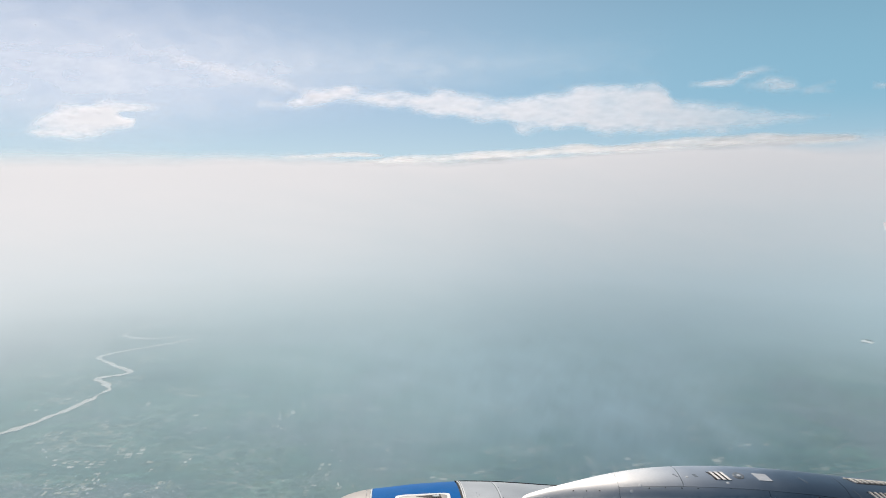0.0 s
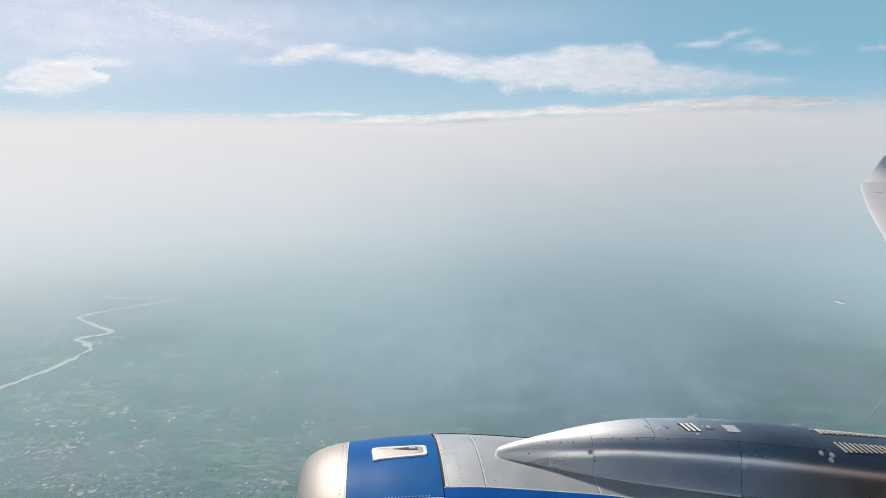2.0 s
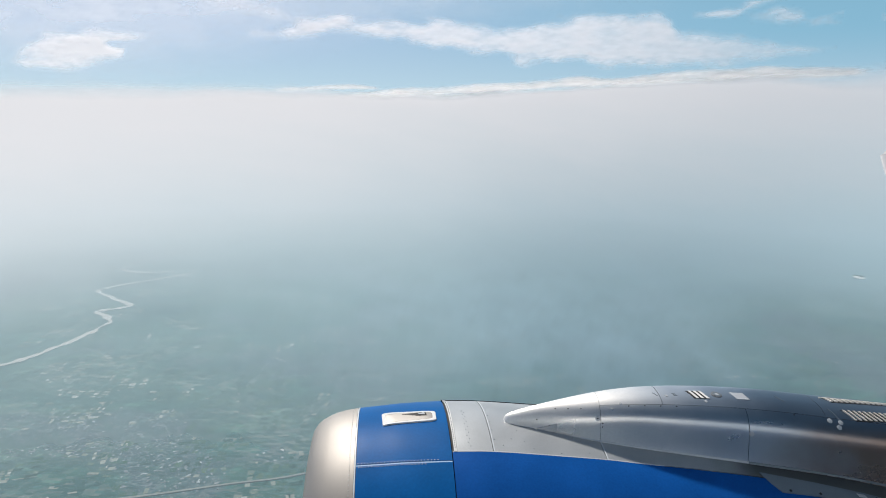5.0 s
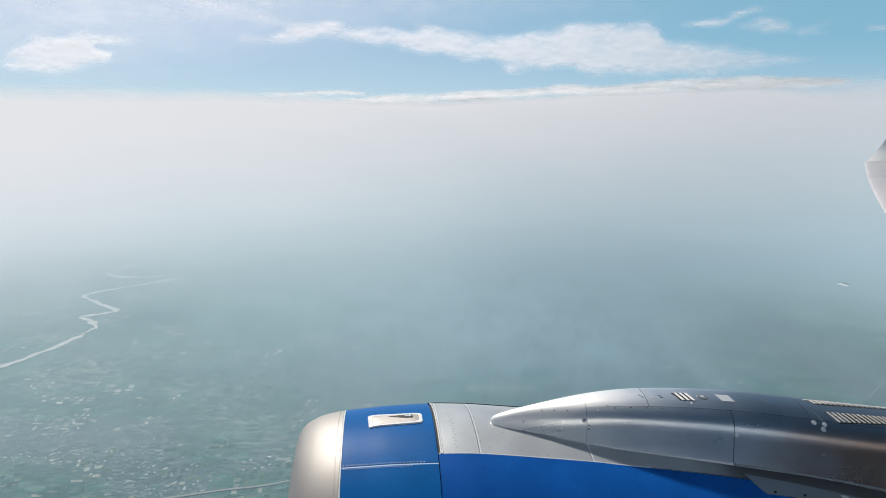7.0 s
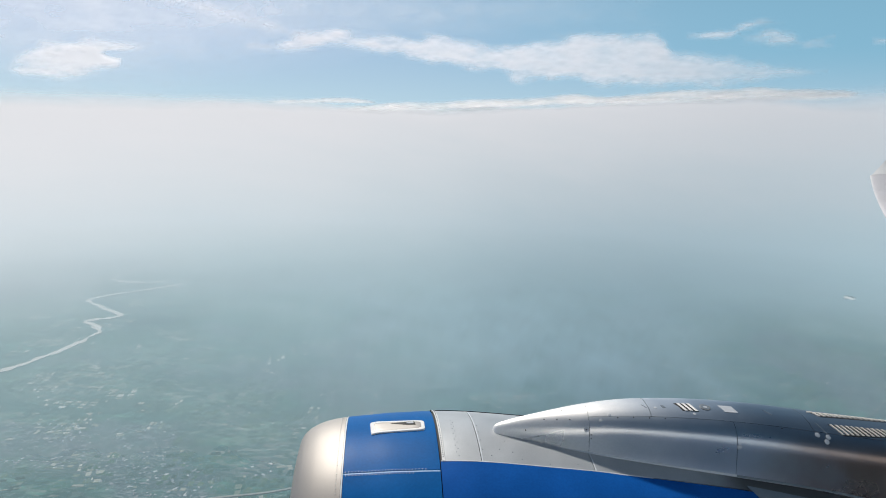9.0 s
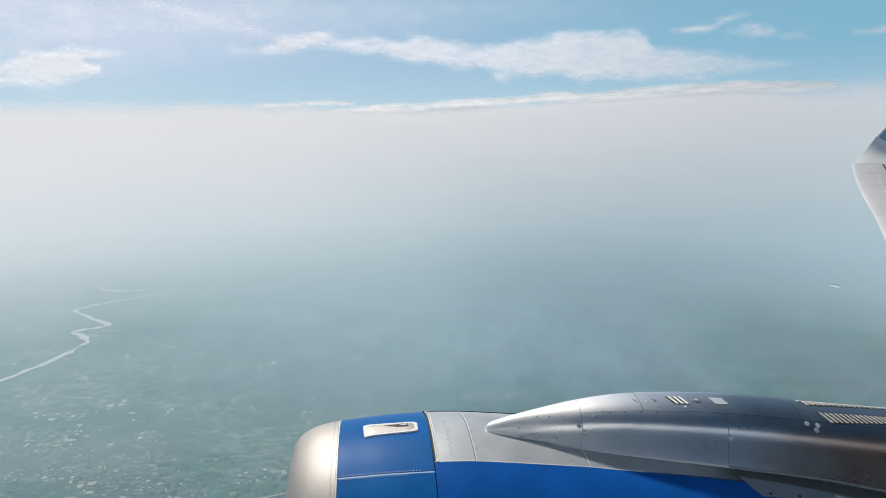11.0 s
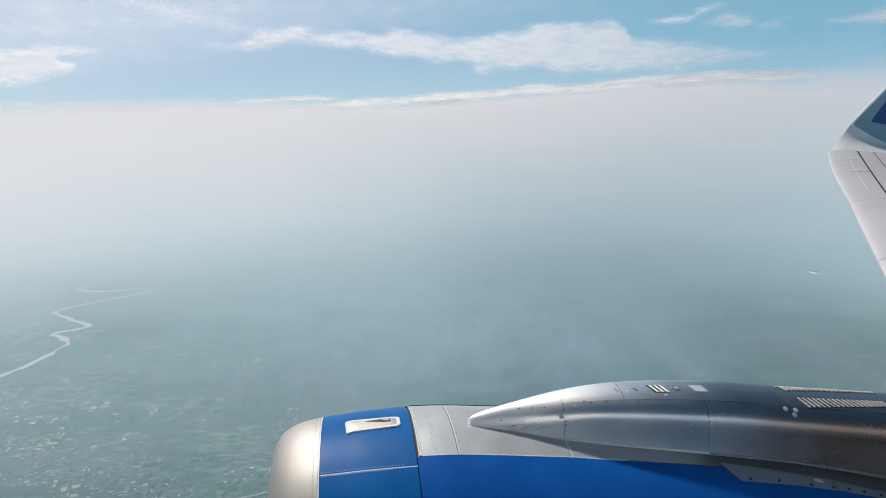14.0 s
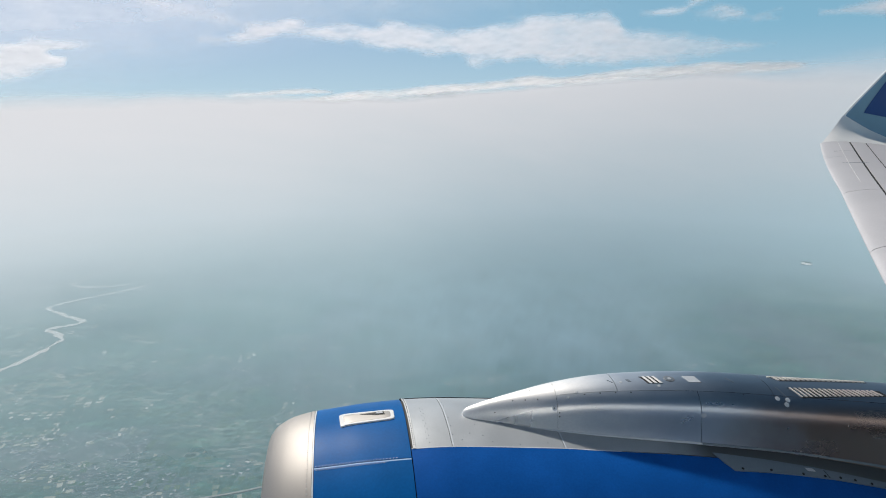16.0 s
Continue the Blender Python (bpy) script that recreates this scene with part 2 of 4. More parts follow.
def stud(name, data, surface, u, v, parent, off=0.0):
    """A rivet or bolt standing on surface(u, v, off)."""
    p = Vector(surface(u, v, off))
    du = Vector(surface(u + 0.004, v, off)) - p
    dv = Vector(surface(u, v + 0.004, off)) - p
    nrm = du.cross(dv).normalized()
    if nrm.z < 0:
        nrm = -nrm
    ob = part(name, data, parent)
    ob.matrix_basis = Matrix.Translation(p) @ nrm.to_track_quat("Z", "Y").to_matrix().to_4x4()
    return ob


def lerp_table(table, x):
    if x <= table[0][0]:
        return table[0][1]
    for (a, va), (b, vb) in zip(table, table[1:]):
        if x <= b:
            k = (x - a) / (b - a)
            return va + (vb - va) * k
    return table[-1][1]


def smooth_table(table):
    """A smooth curve through a short table (Catmull-Rom)."""
    def at(x):
        if x <= table[0][0]:
            return table[0][1]
        if x >= table[-1][0]:
            return table[-1][1]
        for i in range(len(table) - 1):
            if x <= table[i + 1][0]:
                break
        (x1, y1), (x2, y2) = table[i], table[i + 1]
        x0, y0 = table[i - 1] if i else (2 * x1 - x2, 2 * y1 - y2)
        x3, y3 = table[i + 2] if i + 2 < len(table) else (2 * x2 - x1, 2 * y2 - y1)
        h = x2 - x1
        m1, m2 = (y2 - y0) / (x2 - x0) * h, (y3 - y1) / (x3 - x1) * h
        k = (x - x1) / h
        return (y1 * (2 * k**3 - 3 * k**2 + 1) + m1 * (k**3 - 2 * k**2 + k) + y2 * (3 * k**2 - 2 * k**3) + m2 * (k**3 - k**2))
    return at
AXIS_Y, AXIS_Z = 4.05, -3.2
TOE = 0.085  # the engine is turned a little from the cabin wall
nacelle_radius = smooth_table([(-0.863, 1.028), (-0.781, 1.082), (-0.677, 1.119), (-0.567, 1.140), (-0.407, 1.160), (-0.287, 1.176), (-0.117, 1.191), (0.043, 1.202), (0.26, 1.205), (0.44, 1.2), (0.72, 1.187), (1.0, 1.175), (1.5, 1.15), (2.0, 1.11), (2.5, 1.05), (3.0, 0.96), (3.5, 0.86), (4.2, 0.74)])


def on_nacelle(x, deg, off=0.0):
    a = math.radians(deg); r = nacelle_radius(x) + off
    y = AXIS_Y - r * math.sin(a)
    return (x + TOE * (AXIS_Y - y), y, AXIS_Z + r * math.cos(a))
pylon_width = smooth_table([(0.41, 0.0), (0.416, 0.026), (0.436, 0.045), (0.48, 0.062), (0.585, 0.085), (0.68, 0.107), (1.0, 0.19), (1.42, 0.26), (1.93, 0.3), (2.35, 0.315), (3.2, 0.33), (4.4, 0.34)])
pylon_top = smooth_table([(0.41, -1.992), (0.416, -1.972), (0.44, -1.951), (0.5, -1.928), (0.59, -1.9), (0.72, -1.866), (0.91, -1.824), (1.1, -1.793), (1.33, -1.77), (1.56, -1.761), (1.84, -1.763), (2.15, -1.779), (2.5, -1.812), (3.1, -1.867), (4.4, -1.99)])


def on_pylon(x, u, off=0.0):
    """u runs from the crown's middle (0) to the foot on the cabin's side (1) or the far side (-1)."""
    w, zt = pylon_width(x) , pylon_top(x)
    r = nacelle_radius(x)
    zb = AXIS_Z + math.sqrt(max(r * r - w * w, 0.01)) - 0.03
    s = 1 if u >= 0 else -1
    # the nose is round, the fairing behind it has fuller shoulders
    full = min(max((x - 0.6) / 0.7, 0.0), 1.0)
    full = full * full * (3 - 2 * full)
    p = 1.0 - 0.2 * full
    a = math.radians(90 * abs(u))
    py, pz = math.sin(a) ** p, math.cos(a) ** p
    # below the shoulder the side eases into a straight slope down to the foot
    k = min(max((abs(u) - 0.5) / 0.45, 0.0), 1.0)
    k = k * k * (3 - 2 * k) * full
    line = (abs(u) - 0.55) / 0.45
    py, pz = py + (0.735 + 0.265 * line - py) * k, pz + (0.70 * (1 - line) - pz) * k
    w, h = w + off, zt - zb + off
    return (x, AXIS_Y - s * w * py, zb + h * pz)


# ---- jet engine ----
engine = thing("jet_engine", "turbofan engine nacelle with bare metal lip and bright blue cowls", "engine")

# lip: from the widest seam forward, round the leading edge and into the intake
LIP_NOSE = [(-0.836, 1.05), (-0.865, 1.025), (-0.885, 0.995), (-0.892, 0.96), (-0.882, 0.928), (-0.85, 0.898), (-0.77, 0.872), (-0.68, 0.86), (-0.6, 0.855)]
lip_line = [(x, nacelle_radius(x)) for x in (-0.577, -0.62, -0.66, -0.70, -0.74, -0.775, -0.805)] + LIP_NOSE


def revolve(line, sides=120):
    def at(i, j):
        x, r = line[i]
        a = 2 * math.pi * j / sides
        return (x + TOE * r * math.sin(a), AXIS_Y - r * math.sin(a), AXIS_Z + r * math.cos(a))
    return grid(at, range(len(line)), range(sides), close=True)


lip = part("inlet_lip", mesh("inlet_lip", *revolve(lip_line), M_LIP), engine, "bare polished aluminium inlet lip")
part("inlet_barrel", mesh("inlet_barrel", *revolve([(-0.602, 0.858), (-0.3, 0.85), (0.1, 0.86), (0.1, 0.2), (0.0, 0.05), (-0.1, 0.001)], 60), M_DARK), engine, "dark intake duct")

# the core under the cowls shows in the joints
part("inner_shell", mesh("inner_shell", *revolve([(x, nacelle_radius(x) - 0.012) for x in steps(-0.6, 4.1, 40)] + [(4.1, 0.3), (4.7, 0.05)], 90), M_DARK), engine, "dark joint between the cowls")

cowl = part("inlet_cowl", mesh("inlet_cowl", *shell(on_nacelle, steps(-0.564, 0.028, 14), steps(20.35, 379.65, 110), 0.008), M_BLUE_FRONT), engine, "glossy bright blue inlet cowl")
part("seam_strip", mesh("seam_strip", *shell(lambda u, v, o: on_nacelle(u, v, o - 0.001), steps(-0.564, 0.028, 14), steps(19.85, 20.28, 1), 0.006), M_SEAM), cowl, "pale blue seam line")
part("lip_seam", mesh("lip_seam", *shell(lambda u, v, o: on_nacelle(u, v, o + 0.001), steps(-0.5755, -0.5665, 1), steps(0, 360, 120), 0.006), M_EDGE), lip, "pale riveted joint behind the lip")

# anti-ice outlet in a white tray
tray = part("vent_tray", mesh("vent_tray", *patch(on_nacelle, outline([(-0.41, -7.0), (-0.04, -5.6), (-0.04, 1.3), (-0.36, 1.9), (-0.40, 2.4)], 0.16), 0.010, 0.02, 4), M_WHITE), engine, "white oblong outlet tray with a dark slot")
part("vent_slot", mesh("vent_slot", *patch(on_nacelle, outline([(-0.275, -3.9), (-0.108, -4.6), (-0.10, -2.0), (-0.17, -2.2)], 0.1), 0.0125, 0.004, 2), M_DARK), tray, "dark tapering slot")
part("vent_scoop", mesh("vent_scoop", *patch(on_nacelle, outline([(-0.165, -3.2), (-0.118, -3.9), (-0.113, -2.5), (-0.150, -2.5)], 0.2), 0.018, 0.006, 2), M_STEEL), tray, "bright metal scoop edge")
part("tray_floor", mesh("tray_floor", *patch(on_nacelle, outline([(-0.385, -5.6), (-0.065, -4.6), (-0.065, 0.3), (-0.37, 1.2)], 0.2), 0.0108, 0.003, 3), M_LIP), tray, "bare metal tray floor")

# fan cowl: a grey crown under the pylon, blue sides
crown_edge = smooth_table([(0.03, 16.2), (0.29, 16.0), (1.0, 17.0), (1.19, 17.8), (1.45, 18.6), (1.69, 19.3), (2.0, 20.4), (2.4, 22.8), (2.75, 24.8), (3.06, 27.8), (4.1, 36.0)])


def crown(x0, x1, n):
    return shell(lambda u, v, o: on_nacelle(u, v * crown_edge(u), o), steps(x0, x1, n), steps(-1.55, 1.0, 28), 0.008)


crown_front = part("crown_panel", mesh("crown_panel", *crown(0.063, 0.288, 6), M_GREY), engine, "matt grey riveted crown panel")
crown_mid = part("crown_panel", mesh("crown_panel", *crown(0.292, 0.995, 14), M_GREY), engine, "matt grey crown panel beside the pylon")
part("crown_panel", mesh("crown_panel", *crown(0.999, 4.1, 30), M_GREY), engine, "matt grey crown panel beside the pylon")
for x in (0.2925, 0.9995):
    part("crown_joint", mesh("crown_joint", *shell(lambda u, v, o: on_nacelle(u, v, o + 0.0015), steps(x, x + 0.008, 1), steps(-24, crown_edge(x), 30), 0.006), M_EDGE), engine, "pale sealed joint across the crown")
edge_strip = part("edge_strip", mesh("edge_strip", *shell(lambda u, v, o: on_nacelle(u, v, o + 0.005), steps(0.044, 0.0615, 2), steps(-40, 16.4, 30), 0.01), M_WHITE), engine, "white riveted edge strip")
part("crown_seam", mesh("crown_seam", *shell(lambda u, v, o: on_nacelle(u, crown_edge(u) + v, o + 0.001), steps(0.036, 1.35, 20), steps(0.02, 0.36, 1), 0.006), M_EDGE), engine, "pale sealing line between grey and blue")


def fan_side(lo, hi):
    return shell(lambda u, v, o: on_nacelle(u, lo(u) + (hi(u) - lo(u)) * v, o), steps(0.034, 4.1, 40), steps(0, 1, 60), 0.008)


part("fan_cowl", mesh("fan_cowl", *fan_side(lambda x: crown_edge(x) + 0.40, lambda x: 179.8), M_BLUE), engine, "glossy bright blue fan cowl")
part("fan_cowl", mesh("fan_cowl", *fan_side(lambda x: 180.2, lambda x: 360 - 1.62 * crown_edge(x) - 1.4), M_BLUE), engine, "glossy bright blue fan cowl")

# dark strip laid along the far edge, where the cowl lies in shade
part("far_edge_shade", mesh("far_edge_shade", *shell(lambda u, v, o: on_nacelle(u, v, o + 0.006), steps(0.036, 1.6, 20), steps(-26.6, -24.6, 2), 0.014), M_DARK), engine, "dark strip standing in for shade along the far edge")

# pale strip with dark fasteners along the pylon's foot
foot_strip = part("foot_strip", mesh("foot_strip", *patch(on_nacelle, [(1.95, 18.6), (1.99, 22.6), (2.035, 25.6), (2.21, 25.9), (2.40, 26.4), (2.71, 27.6), (3.02, 29.6), (3.56, 33.5), (3.56, 31.0), (3.1, 27.3), (2.86, 25.1), (2.6, 22.9), (2.27, 20.6)], 0.007, 0.012, 3), M_STRIP), engine, "pale grey strip with dark fasteners")
fastener = mesh("fastener", *dome(0.009, 0.006), M_DARK)
for x, a in ((2.13, 24.8), (2.32, 25.0), (2.53, 26.0), (2.68, 26.4), (2.79, 26.6), (2.89, 27.2), (3.0, 28.2)):
    stud("fastener", fastener, on_nacelle, x - 0.04, a, foot_strip, 0.007)

placard = part("placard", mesh("placard", *patch(on_nacelle, [(2.53, 23.5), (2.58, 23.65), (2.592, 24.8), (2.538, 24.65)], 0.010, 0.004, 2), M_BOLT), foot_strip, "small white placard")
part("trim_joint", mesh("trim_joint", *patch(on_nacelle, [(2.655, 23.9), (2.662, 23.95), (2.672, 27.0), (2.665, 27.0)], 0.0085, 0.003, 2), M_JOINT), foot_strip, "thin dark joint")

# rivets
rivet_pale = mesh("rivet", *dome(0.0037, 0.0028, 6), M_WHITE)
rivet_grey = mesh("rivet", *dome(0.0038, 0.0025, 6), M_STRIP)
rivet_lip = mesh("rivet", *dome(0.0038, 0.0022, 6), M_GREY)
for i in range(25):
    x = -0.552 + i * 0.0205
    stud("rivet", rivet_pale, on_nacelle, x, 19.35, cowl)
    if i < 21:
        stud("rivet", rivet_pale, on_nacelle, x + 0.004, 20.75, cowl)
for i in range(36):
    stud("rivet", rivet_lip, on_nacelle, -0.605, -24 + i * 1.75, lip, 0.0005)
for i in range(42):
    stud("rivet", rivet_grey, on_nacelle, 0.0525, -22 + i * 0.9, edge_strip, 0.005)
for i in range(14):
    stud("rivet", rivet_grey, on_nacelle, 0.14 + 0.014 * (i % 2), -6 + i * 1.55, crown_front)
for i in range(6):
    stud("rivet", rivet_grey, on_nacelle, 0.31, -12 + i * 4.6, crown_mid)
for x, a in ((0.42, 10.5), (0.47, 6.2), (0.36, 13.5), (0.55, 14.4), (0.72, 15.6), (0.9, 14.9), (0.5, 11.5)):
    stud("rivet", rivet_grey, on_nacelle, x, a, crown_mid)

# ---- pylon ----
pylon = thing("engine_pylon", "brushed silver metal pylon fairing on top of the engine", "pylon")
part("pylon_core", mesh("pylon_core", *grid(lambda u, v: on_pylon(u, v, -0.009), steps(0.6, 4.4, 60), steps(-1, 1, 40)), M_JOINT), pylon, "dark joint between the fairing panels")


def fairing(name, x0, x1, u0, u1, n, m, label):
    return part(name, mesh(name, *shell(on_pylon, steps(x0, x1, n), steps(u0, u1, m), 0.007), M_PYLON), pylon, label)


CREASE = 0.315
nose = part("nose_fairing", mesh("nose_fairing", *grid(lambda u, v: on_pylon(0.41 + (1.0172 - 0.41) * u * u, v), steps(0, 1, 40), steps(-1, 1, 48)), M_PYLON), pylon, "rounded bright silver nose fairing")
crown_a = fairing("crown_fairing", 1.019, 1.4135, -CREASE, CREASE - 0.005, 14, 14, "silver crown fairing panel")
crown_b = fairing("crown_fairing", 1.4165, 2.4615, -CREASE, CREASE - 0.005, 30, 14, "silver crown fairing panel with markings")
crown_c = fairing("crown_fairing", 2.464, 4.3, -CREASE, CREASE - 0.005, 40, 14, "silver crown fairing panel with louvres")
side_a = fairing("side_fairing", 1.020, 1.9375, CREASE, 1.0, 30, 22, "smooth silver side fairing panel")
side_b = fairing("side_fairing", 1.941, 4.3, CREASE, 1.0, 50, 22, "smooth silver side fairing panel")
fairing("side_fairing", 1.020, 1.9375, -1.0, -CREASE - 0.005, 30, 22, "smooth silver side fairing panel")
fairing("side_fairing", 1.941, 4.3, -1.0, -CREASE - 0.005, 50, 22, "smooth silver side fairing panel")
for x0, x1, mat, label in ((0.66, 1.94, M_EDGE, "pale sealing line along the foot"), (1.945, 3.5, M_STRIP, "dulled sealing line along the foot")):
    part("foot_seal", mesh("foot_seal", *shell(lambda u, v, o: on_pylon(u, v, o + 0.006), steps(x0, x1, 40), steps(0.918, 0.936, 1), 0.011), mat), pylon, label)

bolt = mesh("bolt", *dome(0.017, 0.0028, 10), M_BOLT)
bolt_small = mesh("bolt", *dome(0.011, 0.0024, 8), M_BOLT)
pin = mesh("rivet", *dome(0.0048, 0.0025, 6), M_DARK)
for x, u in ((1.953, 0.65), (2.477, 0.36), (2.546, 0.37), (2.527, 0.44)):
    stud("bolt", bolt, on_pylon, x, u, side_b)
stud("bolt", bolt, on_pylon, 1.0, 0.575, nose)
stud("bolt", pin, on_pylon, 1.0, 0.575, nose, 0.002)
for x, u in ((1.093, 0.40), (1.152, 0.29), (1.70, 0.225), (1.46, 0.12)):
    stud("bolt", bolt_small, on_pylon, x, u, crown_a if x < 1.4 else crown_b)
for x, u in ((0.62, 0.6), (0.74, 0.3), (0.82, 0.34), (0.9, 0.36), (0.7, 0.75), (0.86, 0.05)):
    stud("rivet", pin, on_pylon, x, u, nose)
for x, u in ((1.3, 0.335), (1.4, 0.34), (1.5, 0.34), (1.2, 0.345), (1.02, 0.72), (1.03, 0.66), (2.25, 0.335)):
    stud("rivet", pin, on_pylon, max(x, 1.03), u, side_a if x < 1.93 else side_b)

# markings, filler cap and plate on the crown
mark_field = part("mark_field", mesh("mark_field", *patch(on_pylon, [(1.600, 0.01), (1.706, 0.01), (1.735, 0.17), (1.632, 0.17)], 0.0025, 0.004, 2), M_DARK), crown_b, "black field behind white bars")
for i in range(3):
    x = 1.617 + i * 0.034
    part("mark", mesh("mark", *patch(on_pylon, [(x, 0.01), (x + 0.019, 0.01), (x + 0.048, 0.17), (x + 0.029, 0.17)], 0.005, 0.003, 2), M_WHITE), mark_field, "white slanting bar")
RING = [(1.795 + 0.036 * math.cos(a), 0.07 + 0.062 * math.sin(a)) for a in steps(0, 2 * math.pi * 15 / 16, 15)]
cap = part("filler_cap", mesh("filler_cap", *patch(on_pylon, RING, 0.003, 0.005, 2), M_GREY), crown_b, "small round access cap")
part("cap_ring", mesh("cap_ring", *patch(on_pylon, [(1.795 + (x - 1.795) * 0.72, 0.075 + (u - 0.075) * 0.72) for x, u in RING], 0.0045, 0.003, 2), M_STRIP), cap, "grey disc")
part("cap_centre", mesh("cap_centre", *patch(on_pylon, [(1.795 + (x - 1.795) * 0.35, 0.075 + (u - 0.075) * 0.35) for x, u in RING], 0.006, 0.003, 2), M_BOLT), cap)
part("placard", mesh("placard", *patch(on_pylon, [(1.895, 0.01), (1.985, 0.01), (2.0, 0.145), (1.915, 0.145)], 0.003, 0.004, 2), M_BOLT), crown_b, "small pale placard")
for poly in ([(2.195, 0.02), (2.203, 0.02), (2.235, 0.11), (2.227, 0.11)], [(2.505, 0.16), (2.512, 0.16), (2.55, 0.33), (2.543, 0.33)], [(1.375, 0.05), (1.383, 0.05), (1.405, 0.12), (1.397, 0.12)], [(1.50, 0.06), (1.52, 0.06), (1.53, 0.12), (1.51, 0.12)]):
    part("scuff", mesh("scuff", *patch(on_pylon, poly, 0.002, 0.003, 2), M_STRIP), crown_b if poly[0][0] < 2.4 else crown_c)

# louvres: a near row of long slanting slats and a far row of short ones
near_recess = part("louvre_recess", mesh("louvre_recess", *patch(on_pylon, [(2.59, 0.155), (3.27, 0.105), (3.31, 0.2), (2.66, 0.325)], 0.0015, 0.003, 3), M_DARK), crown_c, "dark louvre opening")
far_recess = part("louvre_recess", mesh("louvre_recess", *patch(on_pylon, [(2.55, -0.06), (3.28, -0.10), (3.28, -0.062), (2.59, 0.012)], 0.0015, 0.003, 3), M_DARK), crown_c, "dark louvre opening")
for i in range(18):
    k = i / 17
    x, a, b = 2.60 + 0.60 * k, 0.16 - 0.045 * k, 0.31 - 0.11 * k
    part("slat", mesh("slat", *patch(on_pylon, [(x, a), (x + 0.013, a), (x + 0.061, b), (x + 0.048, b)], 0.009, 0.008, 2), M_SLAT), near_recess)
for i in range(18):
    k = i / 17
    x, a, b = 2.565 + 0.66 * k, -0.052 - 0.035 * k, 0.004 - 0.066 * k
    part("slat", mesh("slat", *patch(on_pylon, [(x, a), (x + 0.015, a), (x + 0.034, b), (x + 0.019, b)], 0.008, 0.007, 2), M_SLAT), far_recess)

part("louvre_edge", mesh("louvre_edge", *shell(lambda u, v, o: on_pylon(u, -0.058 - 0.05 * (u - 2.55) - v, o + 0.006), steps(2.535, 3.27, 20), [0.0, 0.014], 0.008), M_SLAT), far_recess, "pale edge bar above the short slats")

# ---- wing ----
wing = thing("aircraft_wing", "pale grey swept wing with upturned blue winglet", "wing")
TIP = Vector((10.12, 15.2, -0.82))
SWEEP = 0.56


def wing_at(s, c, side, slim=1.0):
    """s: metres inboard of the tip; c: share of the chord; side: 1 above, -1 below."""
    chord = 1.6 + 0.2 * s
    thick = 0.12 * chord
    x = TIP.x - SWEEP * s - (0.03 * max(0.0, 1 - s / 4.4) + 0.05 * math.sin(math.pi * min(s / 4.4, 1.0))) * max(1 - c * 2.5, 0.0) ** 2 + c * chord
    z = TIP.z - 0.15 * s + 0.0035 * s * s - 0.02 * c * chord
    h = thick * (1.48 * math.sqrt(max(c, 0)) - 0.63 * c - 1.76 * c * c + 1.42 * c**3 - 0.51 * c**4)
    return (x, TIP.y - s, z + side * slim * h * (0.75 if side > 0 else 0.5))


def wing_panel(name, s0, s1, near, far, mat, label, n=24, slim=1.0):
    """A spanwise panel from near to far metres behind the leading edge."""
    us = steps(s0, s1, n)
    top = [(k, 1) for k in [(i / 14) ** 2 for i in range(15)]]
    ring = [(c, 1) for c, _ in reversed(top)] + [(c, -1) for c, _ in top[1:]]
    def at(u, j):
        k, sd = ring[int(j)]
        chord = 1.6 + 0.2 * u
        c0, c1 = near / chord, min(far / chord, 1.0)
        return wing_at(u, c0 + (c1 - c0) * k, sd, slim)
    v, f = grid(at, us, range(len(ring)), close=True)
    n2 = len(ring)
    f += [tuple(range(n2)), tuple(reversed(range((len(us) - 1) * n2, len(us) * n2)))]
    return part(name, mesh(name, v, f, mat), wing, label)


SLATS = [(0.03, 1.7), (1.712, 4.6), (4.615, 7.6), (7.615, 11.0)]
for a, b in SLATS:
    wing_panel("slat_panel", a, b, 0.0, 0.68, M_WING, "pale grey leading edge slat", 12)
wing_panel("wing_box", 0.03, 13.2, 0.73, 9.0, M_WING, "pale grey upper wing skin", 30)
wing_panel("wing_core", 0.04, 13.1, 0.05, 1.0, M_DARK, "dark gap behind the slats", 30, 0.86)
for s0, s1, near, w in ((0.06, 9.0, 1.10, 0.020), (0.06, 4.0, 0.40, 0.008)):
    v, f = shell(lambda u, k, o: tuple(Vector(wing_at(u, (near + k) / (1.6 + 0.2 * u), 1)) + Vector((0, 0, 0.003 + o))), steps(s0, s1, 24), [0, w], 0.006)
    part("seam_line", mesh("seam_line", v, f, M_DARK if w > 0.01 else M_WHITE), wing, "thin seam on the wing skin")

# winglet: a swept, tapering fin that curves up from the tip
HEIGHTS = (0, 0.2, 0.35, 0.6, 1)
lead = [smooth_table(list(zip(HEIGHTS, v))) for v in ((10.12, 10.83, 11.347, 12.335, 13.7), (15.2, 15.85, 16.15, 16.3, 16.5), (-0.82, -0.485, -0.033, 0.941, 2.3))]
tail = [smooth_table(list(zip(HEIGHTS, v))) for v in ((12.3, 12.95, 13.4, 13.9, 14.6), (15.2, 15.9, 16.2, 16.33, 16.52), (-0.95, -0.80, -0.40, 0.75, 2.3))]


def winglet_at(h, c, side):
    p = Vector([f(h) for f in lead]).lerp(Vector([f(h) for f in tail]), c)
    chord = 1.6 - 0.9 * h
    t = 0.045 * chord * math.sqrt(max(math.sin(math.pi * min(c ** 0.6, 1.0)), 0))
    up = max(0.0, 1 - h * 2.2)
    return tuple(p + Vector((0, -side * t * (1 - up * 0.8), side * t * up)))


